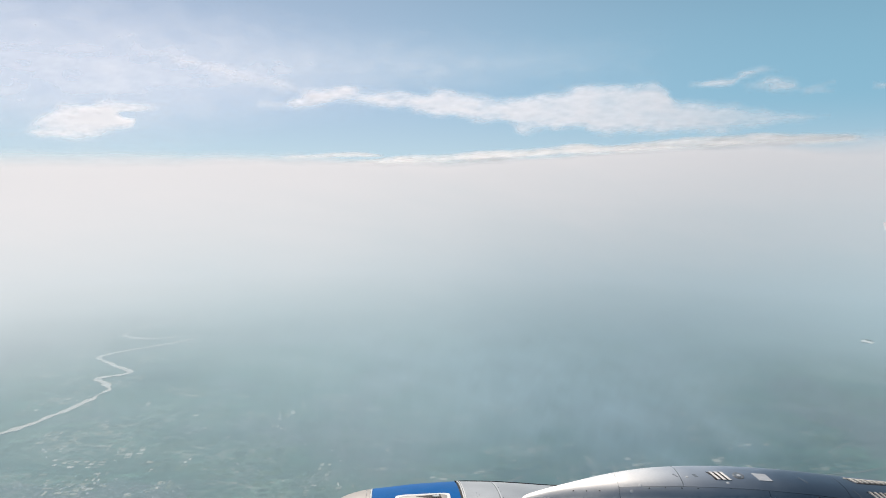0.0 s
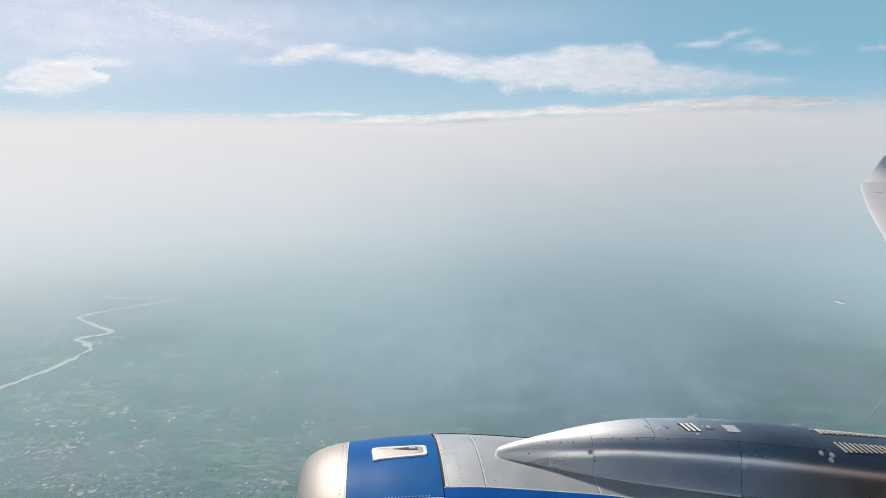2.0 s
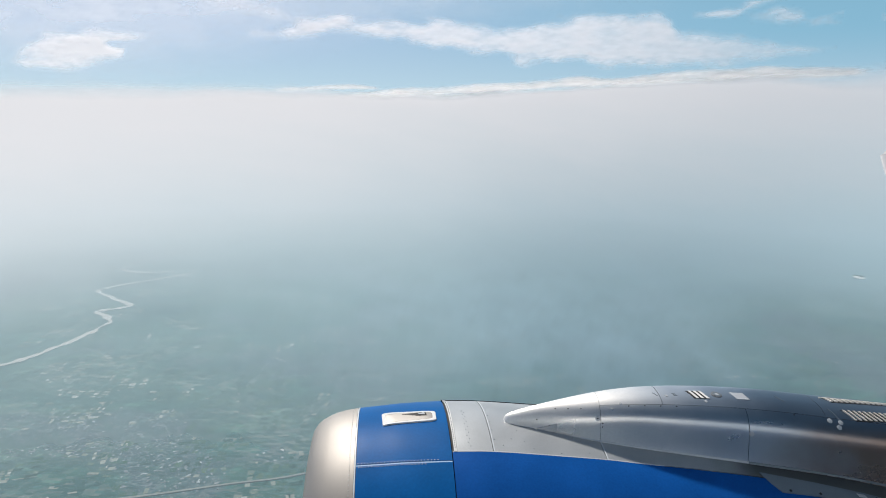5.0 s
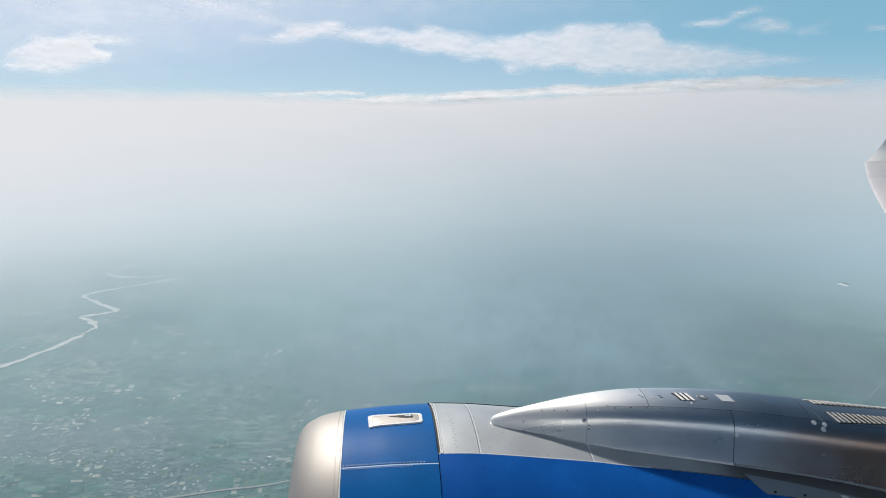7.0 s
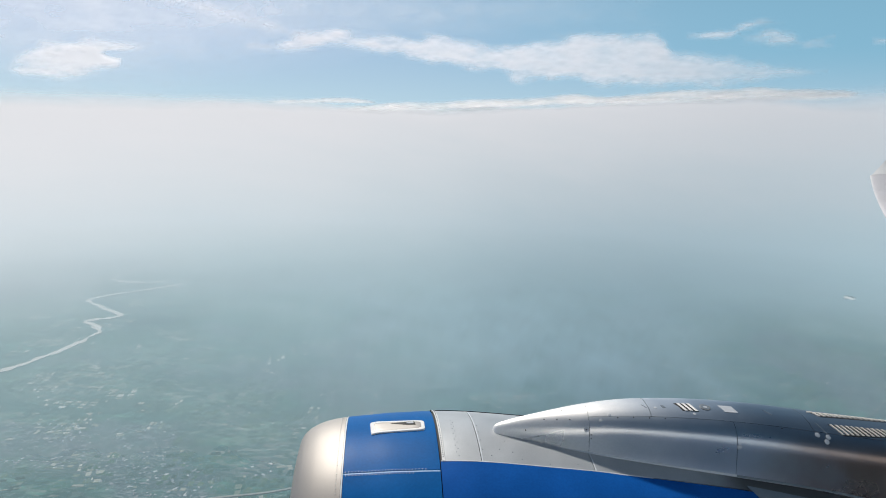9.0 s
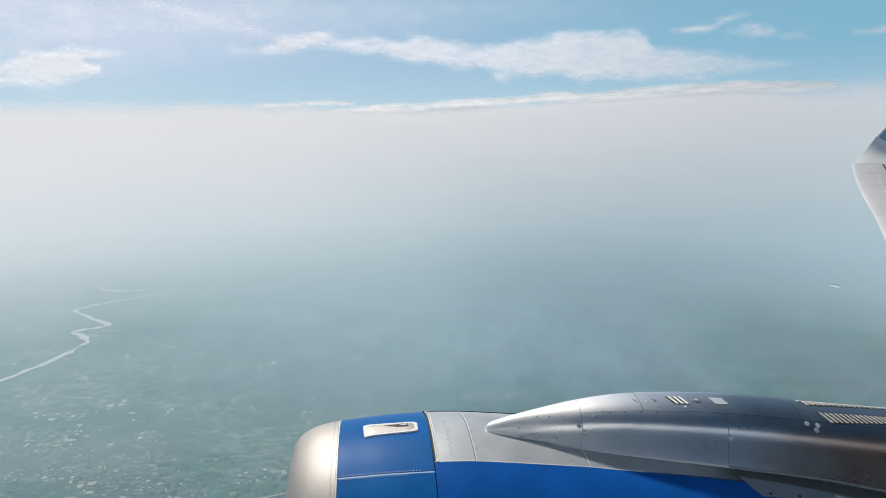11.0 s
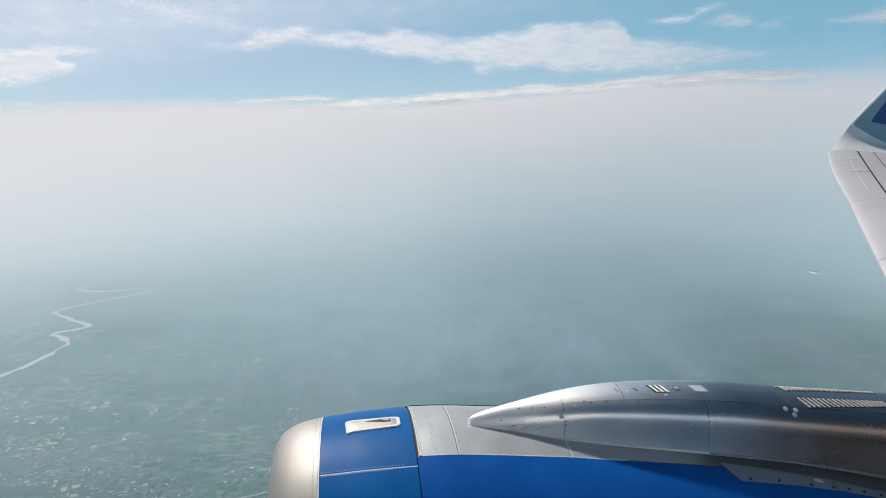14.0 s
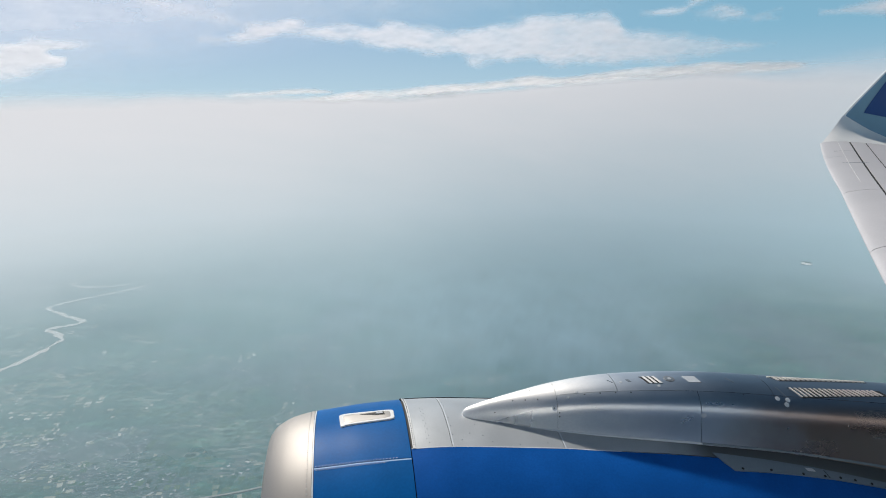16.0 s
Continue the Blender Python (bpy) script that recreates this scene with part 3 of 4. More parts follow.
def root_height(c):
    """Where the white root ends and the blue blade begins: lower towards the trailing edge."""
    return 0.315 - 0.2 * c


def fin(name, low, high, c0, c1, mat, label, n=16):
    cs = [c0 + (c1 - c0) * i / 12 for i in range(13)]
    ring = [(c, 1) for c in reversed(cs)] + [(c, -1) for c in cs[1:]]
    def at(u, j):
        c, sd = ring[int(j)]
        return winglet_at(low(c) + (high(c) - low(c)) * u, c, sd)
    v, f = grid(at, steps(0, 1, n), range(len(ring)), close=True)
    k = len(ring)
    f += [tuple(range(k)), tuple(reversed(range(n * k, (n + 1) * k)))]
    return part(name, mesh(name, v, f, mat), wing, label)


winglet = fin("winglet", lambda c: 0.0, root_height, 0.0, 1.0, M_WHITE, "white curved winglet root")
fin("winglet_blade", lambda c: root_height(c) + 0.002, lambda c: 1.0, 0.024, 1.0, M_TEAL, "pale blue winglet blade")
fin("winglet_edge", lambda c: root_height(c) + 0.002, lambda c: 1.0, 0.0, 0.022, M_WHITE, "white winglet leading edge")
v, f = shell(lambda h, c, o: tuple(Vector(winglet_at(h, max(0.205 - 0.36 * (h - 0.335), 0.07) * (1 - c) + 0.96 * c, 1)) + Vector((0, -0.014 - o, 0.008))), steps(0.345, 0.985, 18), steps(0, 1, 12), 0.004)
part("winglet_panel", mesh("winglet_panel", v, f, M_NAVY), wing, "deep blue painted winglet panel")
# panel joints across the slat and the tip
for u, c0, c1 in ((1.15, 0.12, 0.36), (2.35, 0.14, 0.40)):
    v, f = shell(lambda k, d, o: tuple(Vector(wing_at(u + d, k, 1)) + Vector((0, 0, 0.003 + o))), steps(c0, c1, 10), [0, 0.008], 0.006)
    part("seam_line", mesh("seam_line", v, f, M_STRIP), wing, "thin joint across the slat")

# ---- fuselage behind the window, out of view: white above, dark blue belly, mirrored in the pylon ----
fuselage = thing("fuselage", "white airliner fuselage with slate blue belly", "fuselage")


def hull(a0, a1, mat, name, label):
    def girth(x):
        return max(math.sqrt(max(1 - (min(x + 8, 0) / 8.5) ** 2, 0)) * (1 - 0.9 * max((x - 14) / 16, 0) ** 1.4), 0.01)
    v, f = grid(lambda x, a: (x, -2.35 + girth(x) * 1.98 * math.copysign(abs(math.cos(radians(a))) ** (0.6 if math.sin(radians(a)) < 0 else 1.0), math.cos(radians(a))), -0.45 + girth(x) * (2.75 if math.sin(radians(a)) < 0 else 1.98) * math.sin(radians(a))), steps(-16.5, -8, 14)[:-1] + steps(-8, 14, 11) + steps(14, 30, 10)[1:], steps(a0, a1, 40))
    part(name, mesh(name, v, f, mat), fuselage, label)


hull(-15, 206, M_WHITE, "upper_skin", "white painted skin")
hull(206, 345, M_BELLY, "belly_skin", "dark blue painted belly")


# unseen bulge added so the pylon's lower flank mirrors something dark
def belly_fairing(x, a):
    k = math.sqrt(max(math.sin(math.pi * (x + 1) / 14), 0.0)) ** 0.6
    c, s = math.cos(radians(a)), math.sin(radians(a))
    return (x, -2.35 + 2.14 * k * math.copysign(abs(c) ** 0.55, c), -2.3 + 1.75 * k * math.copysign(abs(s) ** 0.6, s))


part("belly_fairing", mesh("belly_fairing", *grid(belly_fairing, steps(-1, 13, 40), steps(0, 352.5, 47), close=True), M_BELLY), fuselage, "unseen slate blue bulge under the body, added for the pylon's reflections")

# ---- ground ----
GROUND = -1000.0
LAND = 0.8  # the land is laid out for 1000 m below and set at 800 m


def land_material():
    m = bpy.data.materials.new("hazy farmland")
    m.use_nodes = True
    t = m.node_tree
    b = t.nodes["Principled BSDF"]
    b.inputs["Roughness"].default_value = 0.95
    b.inputs["Specular IOR Level"].default_value = 0.1
    co = t.nodes.new("ShaderNodeTexCoord")
    mp = t.nodes.new("ShaderNodeMapping")
    mp.inputs["Rotation"].default_value = (0, 0, 0.12)
    mp.inputs["Scale"].default_value = (0.7, 1.25, 1.0)
    t.links.new(co.outputs["Object"], mp.inputs["Vector"])
    def noise_node(scale, detail=5.0):
        n = t.nodes.new("ShaderNodeTexNoise")
        n.inputs["Scale"].default_value = scale
        n.inputs["Detail"].default_value = detail
        t.links.new(mp.outputs["Vector"], n.inputs["Vector"])
        return n
    def cells(scale):
        n = t.nodes.new("ShaderNodeTexVoronoi")
        n.distance = "CHEBYCHEV"
        n.inputs["Scale"].default_value = scale
        n.inputs["Randomness"].default_value = 0.62
        t.links.new(mp.outputs["Vector"], n.inputs["Vector"])
        return n
    def ramp(source, stops):
        r = t.nodes.new("ShaderNodeValToRGB")
        e = r.color_ramp.elements
        while len(e) < len(stops):
            e.new(0.5)
        for el, (p, c) in zip(e, stops):
            el.position, el.color = p, (*c, 1)
        t.links.new(source, r.inputs["Fac"])
        return r
    def mix(kind, fac, a, c):
        x = t.nodes.new("ShaderNodeMix")
        x.data_type, x.blend_type = "RGBA", kind
        if isinstance(fac, float):
            x.inputs[0].default_value = fac
        else:
            t.links.new(fac, x.inputs[0])
        t.links.new(a, x.inputs[6])
        t.links.new(c, x.inputs[7])
        return x.outputs[2]
    def scaled(source, low, high, start=0.0, end=1.0):
        r = t.nodes.new("ShaderNodeMapRange")
        r.inputs["From Min"].default_value, r.inputs["From Max"].default_value = start, end
        r.inputs["To Min"].default_value, r.inputs["To Max"].default_value = low, high
        t.links.new(source, r.inputs["Value"])
        return r.outputs["Result"]
    def channel(source, name):
        n = t.nodes.new("ShaderNodeSeparateColor")
        t.links.new(source.outputs["Color"], n.inputs["Color"])
        return n.outputs[name]
    # field boundaries run a little crooked
    crook = noise_node(1 / 90, 3)
    bent = t.nodes.new("ShaderNodeVectorMath")
    bent.operation = "MULTIPLY_ADD"
    bent.inputs[1].default_value = (9, 7, 0)
    t.links.new(crook.outputs["Color"], bent.inputs[0])
    t.links.new(mp.outputs["Vector"], bent.inputs[2])
    small, large = cells(1 / 17), cells(1 / 75)
    for n in (small, large):
        t.links.new(bent.outputs["Vector"], n.inputs["Vector"])
    region = ramp(noise_node(1 / 650, 6).outputs["Fac"], [(0.36, (0.021, 0.072, 0.080)), (0.5, (0.034, 0.106, 0.098)), (0.64, (0.066, 0.132, 0.122))])
    plot = ramp(channel(large, "Green"), [(0.0, (0.72, 0.78, 0.85)), (0.6, (1.0, 1.0, 1.0)), (1.0, (1.4, 1.3, 1.2))])
    col = mix("MULTIPLY", 0.85, region.outputs["Color"], plot.outputs["Color"])
    strip = ramp(channel(small, "Red"), [(0.0, (0.78, 0.82, 0.84)), (0.8, (1.05, 1.05, 1.05)), (1.0, (1.7, 1.6, 1.5))])
    col = mix("MULTIPLY", 0.75, col, strip.outputs["Color"])
    # dry open land lies in drifts between the greener parts
    dry = t.nodes.new("ShaderNodeMath")
    dry.operation = "MULTIPLY"
    t.links.new(scaled(noise_node(1 / 260, 7).outputs["Fac"], 0.0, 1.0, 0.44, 0.66), dry.inputs[0])
    t.links.new(scaled(channel(small, "Blue"), 0.0, 0.8, 0.45, 0.95), dry.inputs[1])
    pale_land = t.nodes.new("ShaderNodeRGB")
    pale_land.outputs[0].default_value = (0.20, 0.235, 0.22, 1)
    col = mix("MIX", dry.outputs["Value"], col, pale_land.outputs[0])
    # built-up ground is greyer and bluer
    built = t.nodes.new("ShaderNodeAttribute")
    built.attribute_name = "settled"
    town = ramp(channel(cells(1 / 9), "Red"), [(0.0, (0.05, 0.075, 0.10)), (0.75, (0.085, 0.115, 0.145)), (1.0, (0.20, 0.235, 0.27))])
    col = mix("MIX", built.outputs["Fac"], col, town.outputs["Color"])
    grain = ramp(noise_node(1 / 14, 6).outputs["Fac"], [(0.35, (0.75, 0.78, 0.8)), (0.65, (1.25, 1.2, 1.18))])
    col = mix("MULTIPLY", 0.45, col, grain.outputs["Color"])
    t.links.new(col, b.inputs["Base Color"])
    return m


def plain(name, color, rough=0.9, vary=0.15, scale=0.02, fine=0.3):
    return material(name, color, rough, 0.0, vary, scale, fine, 0.0)


def scattered(name, colors, rough=0.95):
    """Each joined piece takes its own tone."""
    m = bpy.data.materials.new(name)
    m.use_nodes = True
    t = m.node_tree
    b = t.nodes["Principled BSDF"]
    b.inputs["Roughness"].default_value = rough
    b.inputs["Specular IOR Level"].default_value = 0.15
    geo = t.nodes.new("ShaderNodeNewGeometry")
    r = t.nodes.new("ShaderNodeValToRGB")
    e = r.color_ramp.elements
    while len(e) < len(colors):
        e.new(0.5)
    for i, (el, c) in enumerate(zip(e, colors)):
        el.position, el.color = i / (len(colors) - 1), (*c, 1)
    t.links.new(geo.outputs["Random Per Island"], r.inputs["Fac"])
    nz = t.nodes.new("ShaderNodeTexNoise")
    nz.inputs["Scale"].default_value = 0.06
    nz.inputs["Detail"].default_value = 5
    co = t.nodes.new("ShaderNodeTexCoord")
    t.links.new(co.outputs["Object"], nz.inputs["Vector"])
    mx = t.nodes.new("ShaderNodeMix")
    mx.data_type, mx.blend_type = "RGBA", "MULTIPLY"
    mx.inputs[0].default_value = 0.35
    t.links.new(r.outputs["Color"], mx.inputs[6])
    t.links.new(nz.outputs["Fac"], mx.inputs[7])
    t.links.new(mx.outputs[2], b.inputs["Base Color"])
    return m


M_LAND = land_material()
M_WATER = material("silty river water", (0.215, 0.213, 0.206), 0.55, 0.0, 0.1, 0.01, 0.1, 0.0)
M_ROAD = plain("pale dusty road", (0.22, 0.24, 0.235))
M_FIELD = scattered("stubble and fallow fields", [(0.09, 0.16, 0.13), (0.14, 0.20, 0.17), (0.19, 0.235, 0.205), (0.24, 0.275, 0.25), (0.31, 0.335, 0.31), (0.48, 0.50, 0.48)])
M_CROP = scattered("green crops", [(0.02, 0.065, 0.062), (0.03, 0.09, 0.08), (0.045, 0.115, 0.09), (0.06, 0.135, 0.10), (0.09, 0.16, 0.12)])
M_HOUSE = scattered("whitewashed houses", [(0.15, 0.18, 0.20), (0.22, 0.25, 0.27), (0.30, 0.33, 0.35), (0.60, 0.62, 0.63)])
M_ROOFS = scattered("grey town roofs", [(0.12, 0.155, 0.19), (0.20, 0.24, 0.28), (0.25, 0.29, 0.33), (0.42, 0.46, 0.50)])

def clump(x, y, scale, z=0.0):
    return noise.fractal(Vector((x / scale, y / scale, z)), 1.0, 2.0, 3)


def land_height(r, a):
    return GROUND + 1.5 * noise.noise((r * math.sin(a) / 400, r * math.cos(a) / 400, 0))


def settled(x, y):
    """How far the land is built over, 0 to 1."""
    k = min(max((clump(x, y, 520, 11.0) - 0.08) / 0.3, 0.0), 1.0)
    return k * (0.55 + 0.4 * noise.noise((x / 60, y / 60, 3.0)))


rings = [r for r in [250 * 1.1 ** i for i in range(17)]] + steps(1180, 6150, 230)
bearings = [radians(a) for a in steps(-180, -48, 22)[:-1] + steps(-48, 52, 250) + steps(52, 180, 21)[1:-1]]
verts, faces = grid(lambda r, a: (r * math.sin(a), r * math.cos(a), land_height(r, a)), rings, bearings, close=True)
verts.append((0, 0, GROUND))
faces += [(len(verts) - 1, (i + 1) % len(bearings), i) for i in range(len(bearings))]
ground = new("ground", mesh("ground", verts, [tuple(reversed(q)) for q in faces], M_LAND))
ground.data.attributes.new("settled", "FLOAT", "POINT").data.foreach_set("value", [max(settled(v[0], v[1]), 0.0) if v[1] > 0 else 0.0 for v in verts])
ground.scale = (LAND, LAND, LAND)
tagged(ground, "flat green farmland in haze far below", "ground", kind="structure")


def ribbon(name, line, width, mat, lift, wobble=0.0):
    """A flat band along a smoothed line on the ground, with banks."""
    pts = []
    for i in range(len(line) - 1):
        p0, p1, p2, p3 = (Vector((*line[max(0, min(len(line) - 1, i + k))], 0)) for k in (-1, 0, 1, 2))
        for k in range(12):
            s = k / 12
            pts.append(0.5 * (2 * p1 + (p2 - p0) * s + (2 * p0 - 5 * p1 + 4 * p2 - p3) * s * s + (3 * p1 - p0 - 3 * p2 + p3) * s**3))
    verts, faces = [], []
    for i, p in enumerate(pts):
        d = (pts[min(i + 1, len(pts) - 1)] - pts[max(i - 1, 0)]).normalized()
        side = Vector((-d.y, d.x, 0))
        w = width * max(1 + wobble * (0.8 * noise.noise(p / 130) + 0.8 * noise.noise(p / 38)), 0.22) / 2
        p = p + side * wobble * 7 * noise.noise(p / 55 + Vector((9, 0, 0)))
        for s, z in ((-w - 3, -3.0), (-w, lift), (w, lift), (w + 3, -3.0)):
            q = p + side * s
            verts.append((q.x, q.y, GROUND + z))
    n = len(pts)
    for i in range(n - 1):
        for j in range(3):
            faces.append((i * 4 + j, i * 4 + j + 1, i * 4 + j + 5, i * 4 + j + 4))
    ob = new(name, mesh(name, verts, [tuple(reversed(q)) for q in faces], mat))
    ob.scale = (LAND, LAND, LAND)
    return ob


RIVER = [(-1780, 4330), (-1812, 4135), (-1905, 4024), (-1940, 3810), (-1841, 3742), (-1669, 3753), (-1568, 3837), (-1503, 3791), (-1538, 3705), (-1669, 3559), (-1760, 3470), (-1836, 3339), (-1720, 3227), (-1566, 3108), (-1590, 3045), (-1665, 2985), (-1583, 2919), (-1531, 2850), (-1531, 2795), (-1545, 2668), (-1575, 2543), (-1648, 2355), (-1737, 2303), (-1857, 2272), (-1960, 2262), (-2020, 2235), (-1900, 2210), (-1781, 2208), (-1729, 2217), (-1682, 2210), (-1655, 2176), (-1637, 2120), (-1650, 2060), (-1684, 1995), (-1744, 1934), (-1704, 1885), (-1572, 1868), (-1514, 1868), (-1459, 1862), (-1430, 1833), (-1420, 1785), (-1436, 1721), (-1474, 1661), (-1560, 1590), (-1700, 1500)]
river = ribbon("water_river", RIVER, 24, M_WATER, 3.0, 1.15)
river.rotation_euler.z = radians(-0.8)
tagged(river, "pale silty river winding through farmland", "river", kind="structure")
ROADS = [[(-1700, 1330), (-1100, 1440), (-780, 1512), (-547, 1582), (-366, 1636), (-83, 1791), (300, 2100)], [(900, 2040), (1236, 2120), (1496, 2180), (1650, 2250), (1778, 2369), (1950, 2500), (2450, 2700)]]
for line, width in zip(ROADS, (7.5, 3.2)):
    tagged(ribbon("road", line, width, M_ROAD, 2.2), "pale road crossing the farmland", "road", kind="structure")

rng = random.Random(7)


def place():
    """A point on the land in front of the aircraft, evenly over the ground."""
    while True:
        a = radians(rng.uniform(-42, 46))
        r = math.sqrt(rng.uniform(1250.0**2, 5200.0**2))
        return r * math.sin(a), r * math.cos(a)


# light field parcels, in blocks that share one direction, with some lying alone
verts, faces = [], []


def parcel(x, y, w, d, turn, top=0.45):
    c, s = math.cos(turn), math.sin(turn)
    k, base = len(verts), land_height(math.hypot(x, y), math.atan2(x, y)) + 0.3 * rng.random()
    for ax, ay in ((-1, -1), (1, -1), (1, 1), (-1, 1)):
        px, py = ax * w / 2 * rng.uniform(0.7, 1.15), ay * d / 2 * rng.uniform(0.7, 1.15)
        for z in (top, -2.0):
            verts.append((x + c * px - s * py, y + s * px + c * py, base + z))
    faces.append((k, k + 2, k + 4, k + 6))
    faces.extend((k + 2 * i, k + 2 * i + 1, k + (2 * i + 3) % 8, k + (2 * i + 2) % 8) for i in range(4))


def field_block(x, y, turn, w, d, columns, rows, share, top):
    for i in range(columns):
        for j in range(rows):
            if rng.random() < share:
                px, py = (i - columns / 2) * (w + 2) + rng.gauss(0, 1.5), (j - rows / 2) * (d + 2) + rng.gauss(0, 1.5)
                parcel(x + px * math.cos(turn) - py * math.sin(turn), y + px * math.sin(turn) + py * math.cos(turn), w * rng.uniform(0.5, 1.1), d * rng.uniform(0.5, 1.1), turn, top)


blocks = 0
while blocks < 480:
    x, y = place()
    if clump(x, y, 420, 2.0) < 0.06 * rng.uniform(-2, 2) or settled(x, y) > 0.6 or x / y > rng.uniform(0.15, 0.6):
        continue
    blocks += 1
    turn = 0.14 + rng.choice((0, 0, math.pi / 2)) + rng.gauss(0, 0.13)
    w, d = rng.uniform(10, 34), rng.uniform(9, 24)
    field_block(x, y, turn, w, d, rng.randint(2, 5), rng.randint(2, 4), 0.62, 0.45)
alone = 0
while alone < 1200:
    x, y = place()
    if settled(x, y) < 0.6 and x / y < rng.uniform(0.2, 0.9):
        alone += 1
        parcel(x, y, rng.uniform(7, 38) * rng.uniform(0.3, 1), rng.uniform(5, 16), 0.12 + rng.choice((0, 0, 0, math.pi / 2)) + rng.gauss(0, 0.12))
fields = new("field_parcels", mesh("field_parcels", verts, faces, M_FIELD, False))
fields.scale = (LAND, LAND, LAND)
tagged(fields, "pale dry stubble fields among green crops", "fields", kind="stuff")


# green crops of many shades between them
verts, faces = [], []
for _ in range(620):
    x, y = place()
    if settled(x, y) < 0.5:
        field_block(x, y, 0.14 + rng.choice((0, 0, math.pi / 2)) + rng.gauss(0, 0.15), rng.uniform(18, 46), rng.uniform(14, 34), rng.randint(2, 6), rng.randint(2, 5), 0.7, 0.05)
crops = new("crop_fields", mesh("crop_fields", verts, faces, M_CROP, False))
crops.scale = (LAND, LAND, LAND)
tagged(crops, "patchwork of dark and light green crop fields", "fields", kind="stuff")


def houses(name, n, mat, scale, least, size, z, label):
    verts, faces = [], []
    made = 0
    while made < n:
        x, y = place()
        if clump(x, y, scale, z) < least:
            continue
        w, d, h = rng.uniform(*size) * rng.choice((1, 1, 1, 1.3, 2.4)), rng.uniform(*size), rng.uniform(0.2, 0.6)
        t = rng.uniform(0, math.pi)
        c, s = math.cos(t), math.sin(t)
        k = len(verts)
        for zz, f in ((-2, 1), (h, 1), (h + 0.4, 0)):
            for ax, ay in ((-1, -1), (1, -1), (1, 1), (-1, 1)):
                px, py = ax * w / 2, ay * d / 2 * (f if zz > h else 1)
                verts.append((x + c * px - s * py, y + s * px + c * py, GROUND + zz))
        for b in (0, 4):
            faces += [(k + b + i, k + b + (i + 1) % 4, k + b + 4 + (i + 1) % 4, k + b + 4 + i) for i in range(4)]
        made += 1
    ob = new(name, mesh(name, verts, faces, mat, False))
    ob.scale = (LAND, LAND, LAND)
    tagged(ob, label, "houses", kind="stuff")


houses("village_houses", 2600, M_HOUSE, 260, 0.10, (3, 9), 5.0, "small whitewashed houses scattered among the fields")
houses("town_roofs", 7500, M_ROOFS, 520, 0.22, (3, 8), 11.0, "dense grey roofs of distant towns")
hall = thing("white_hall", "long white industrial hall among far fields", "building")
hall.scale = (LAND, LAND, LAND)
bmh = bmesh.new()
bmesh.ops.create_cube(bmh, size=1.0, matrix=Matrix.Translation((2667, 4011, GROUND + 3)) @ Matrix.Rotation(0.4, 4, "Z") @ Matrix.Diagonal((52, 80, 3, 1)))
hd = bpy.data.meshes.new("hall_walls")
bmh.to_mesh(hd)
hd.materials.append(M_WHITE)
part("hall_walls", hd, hall)


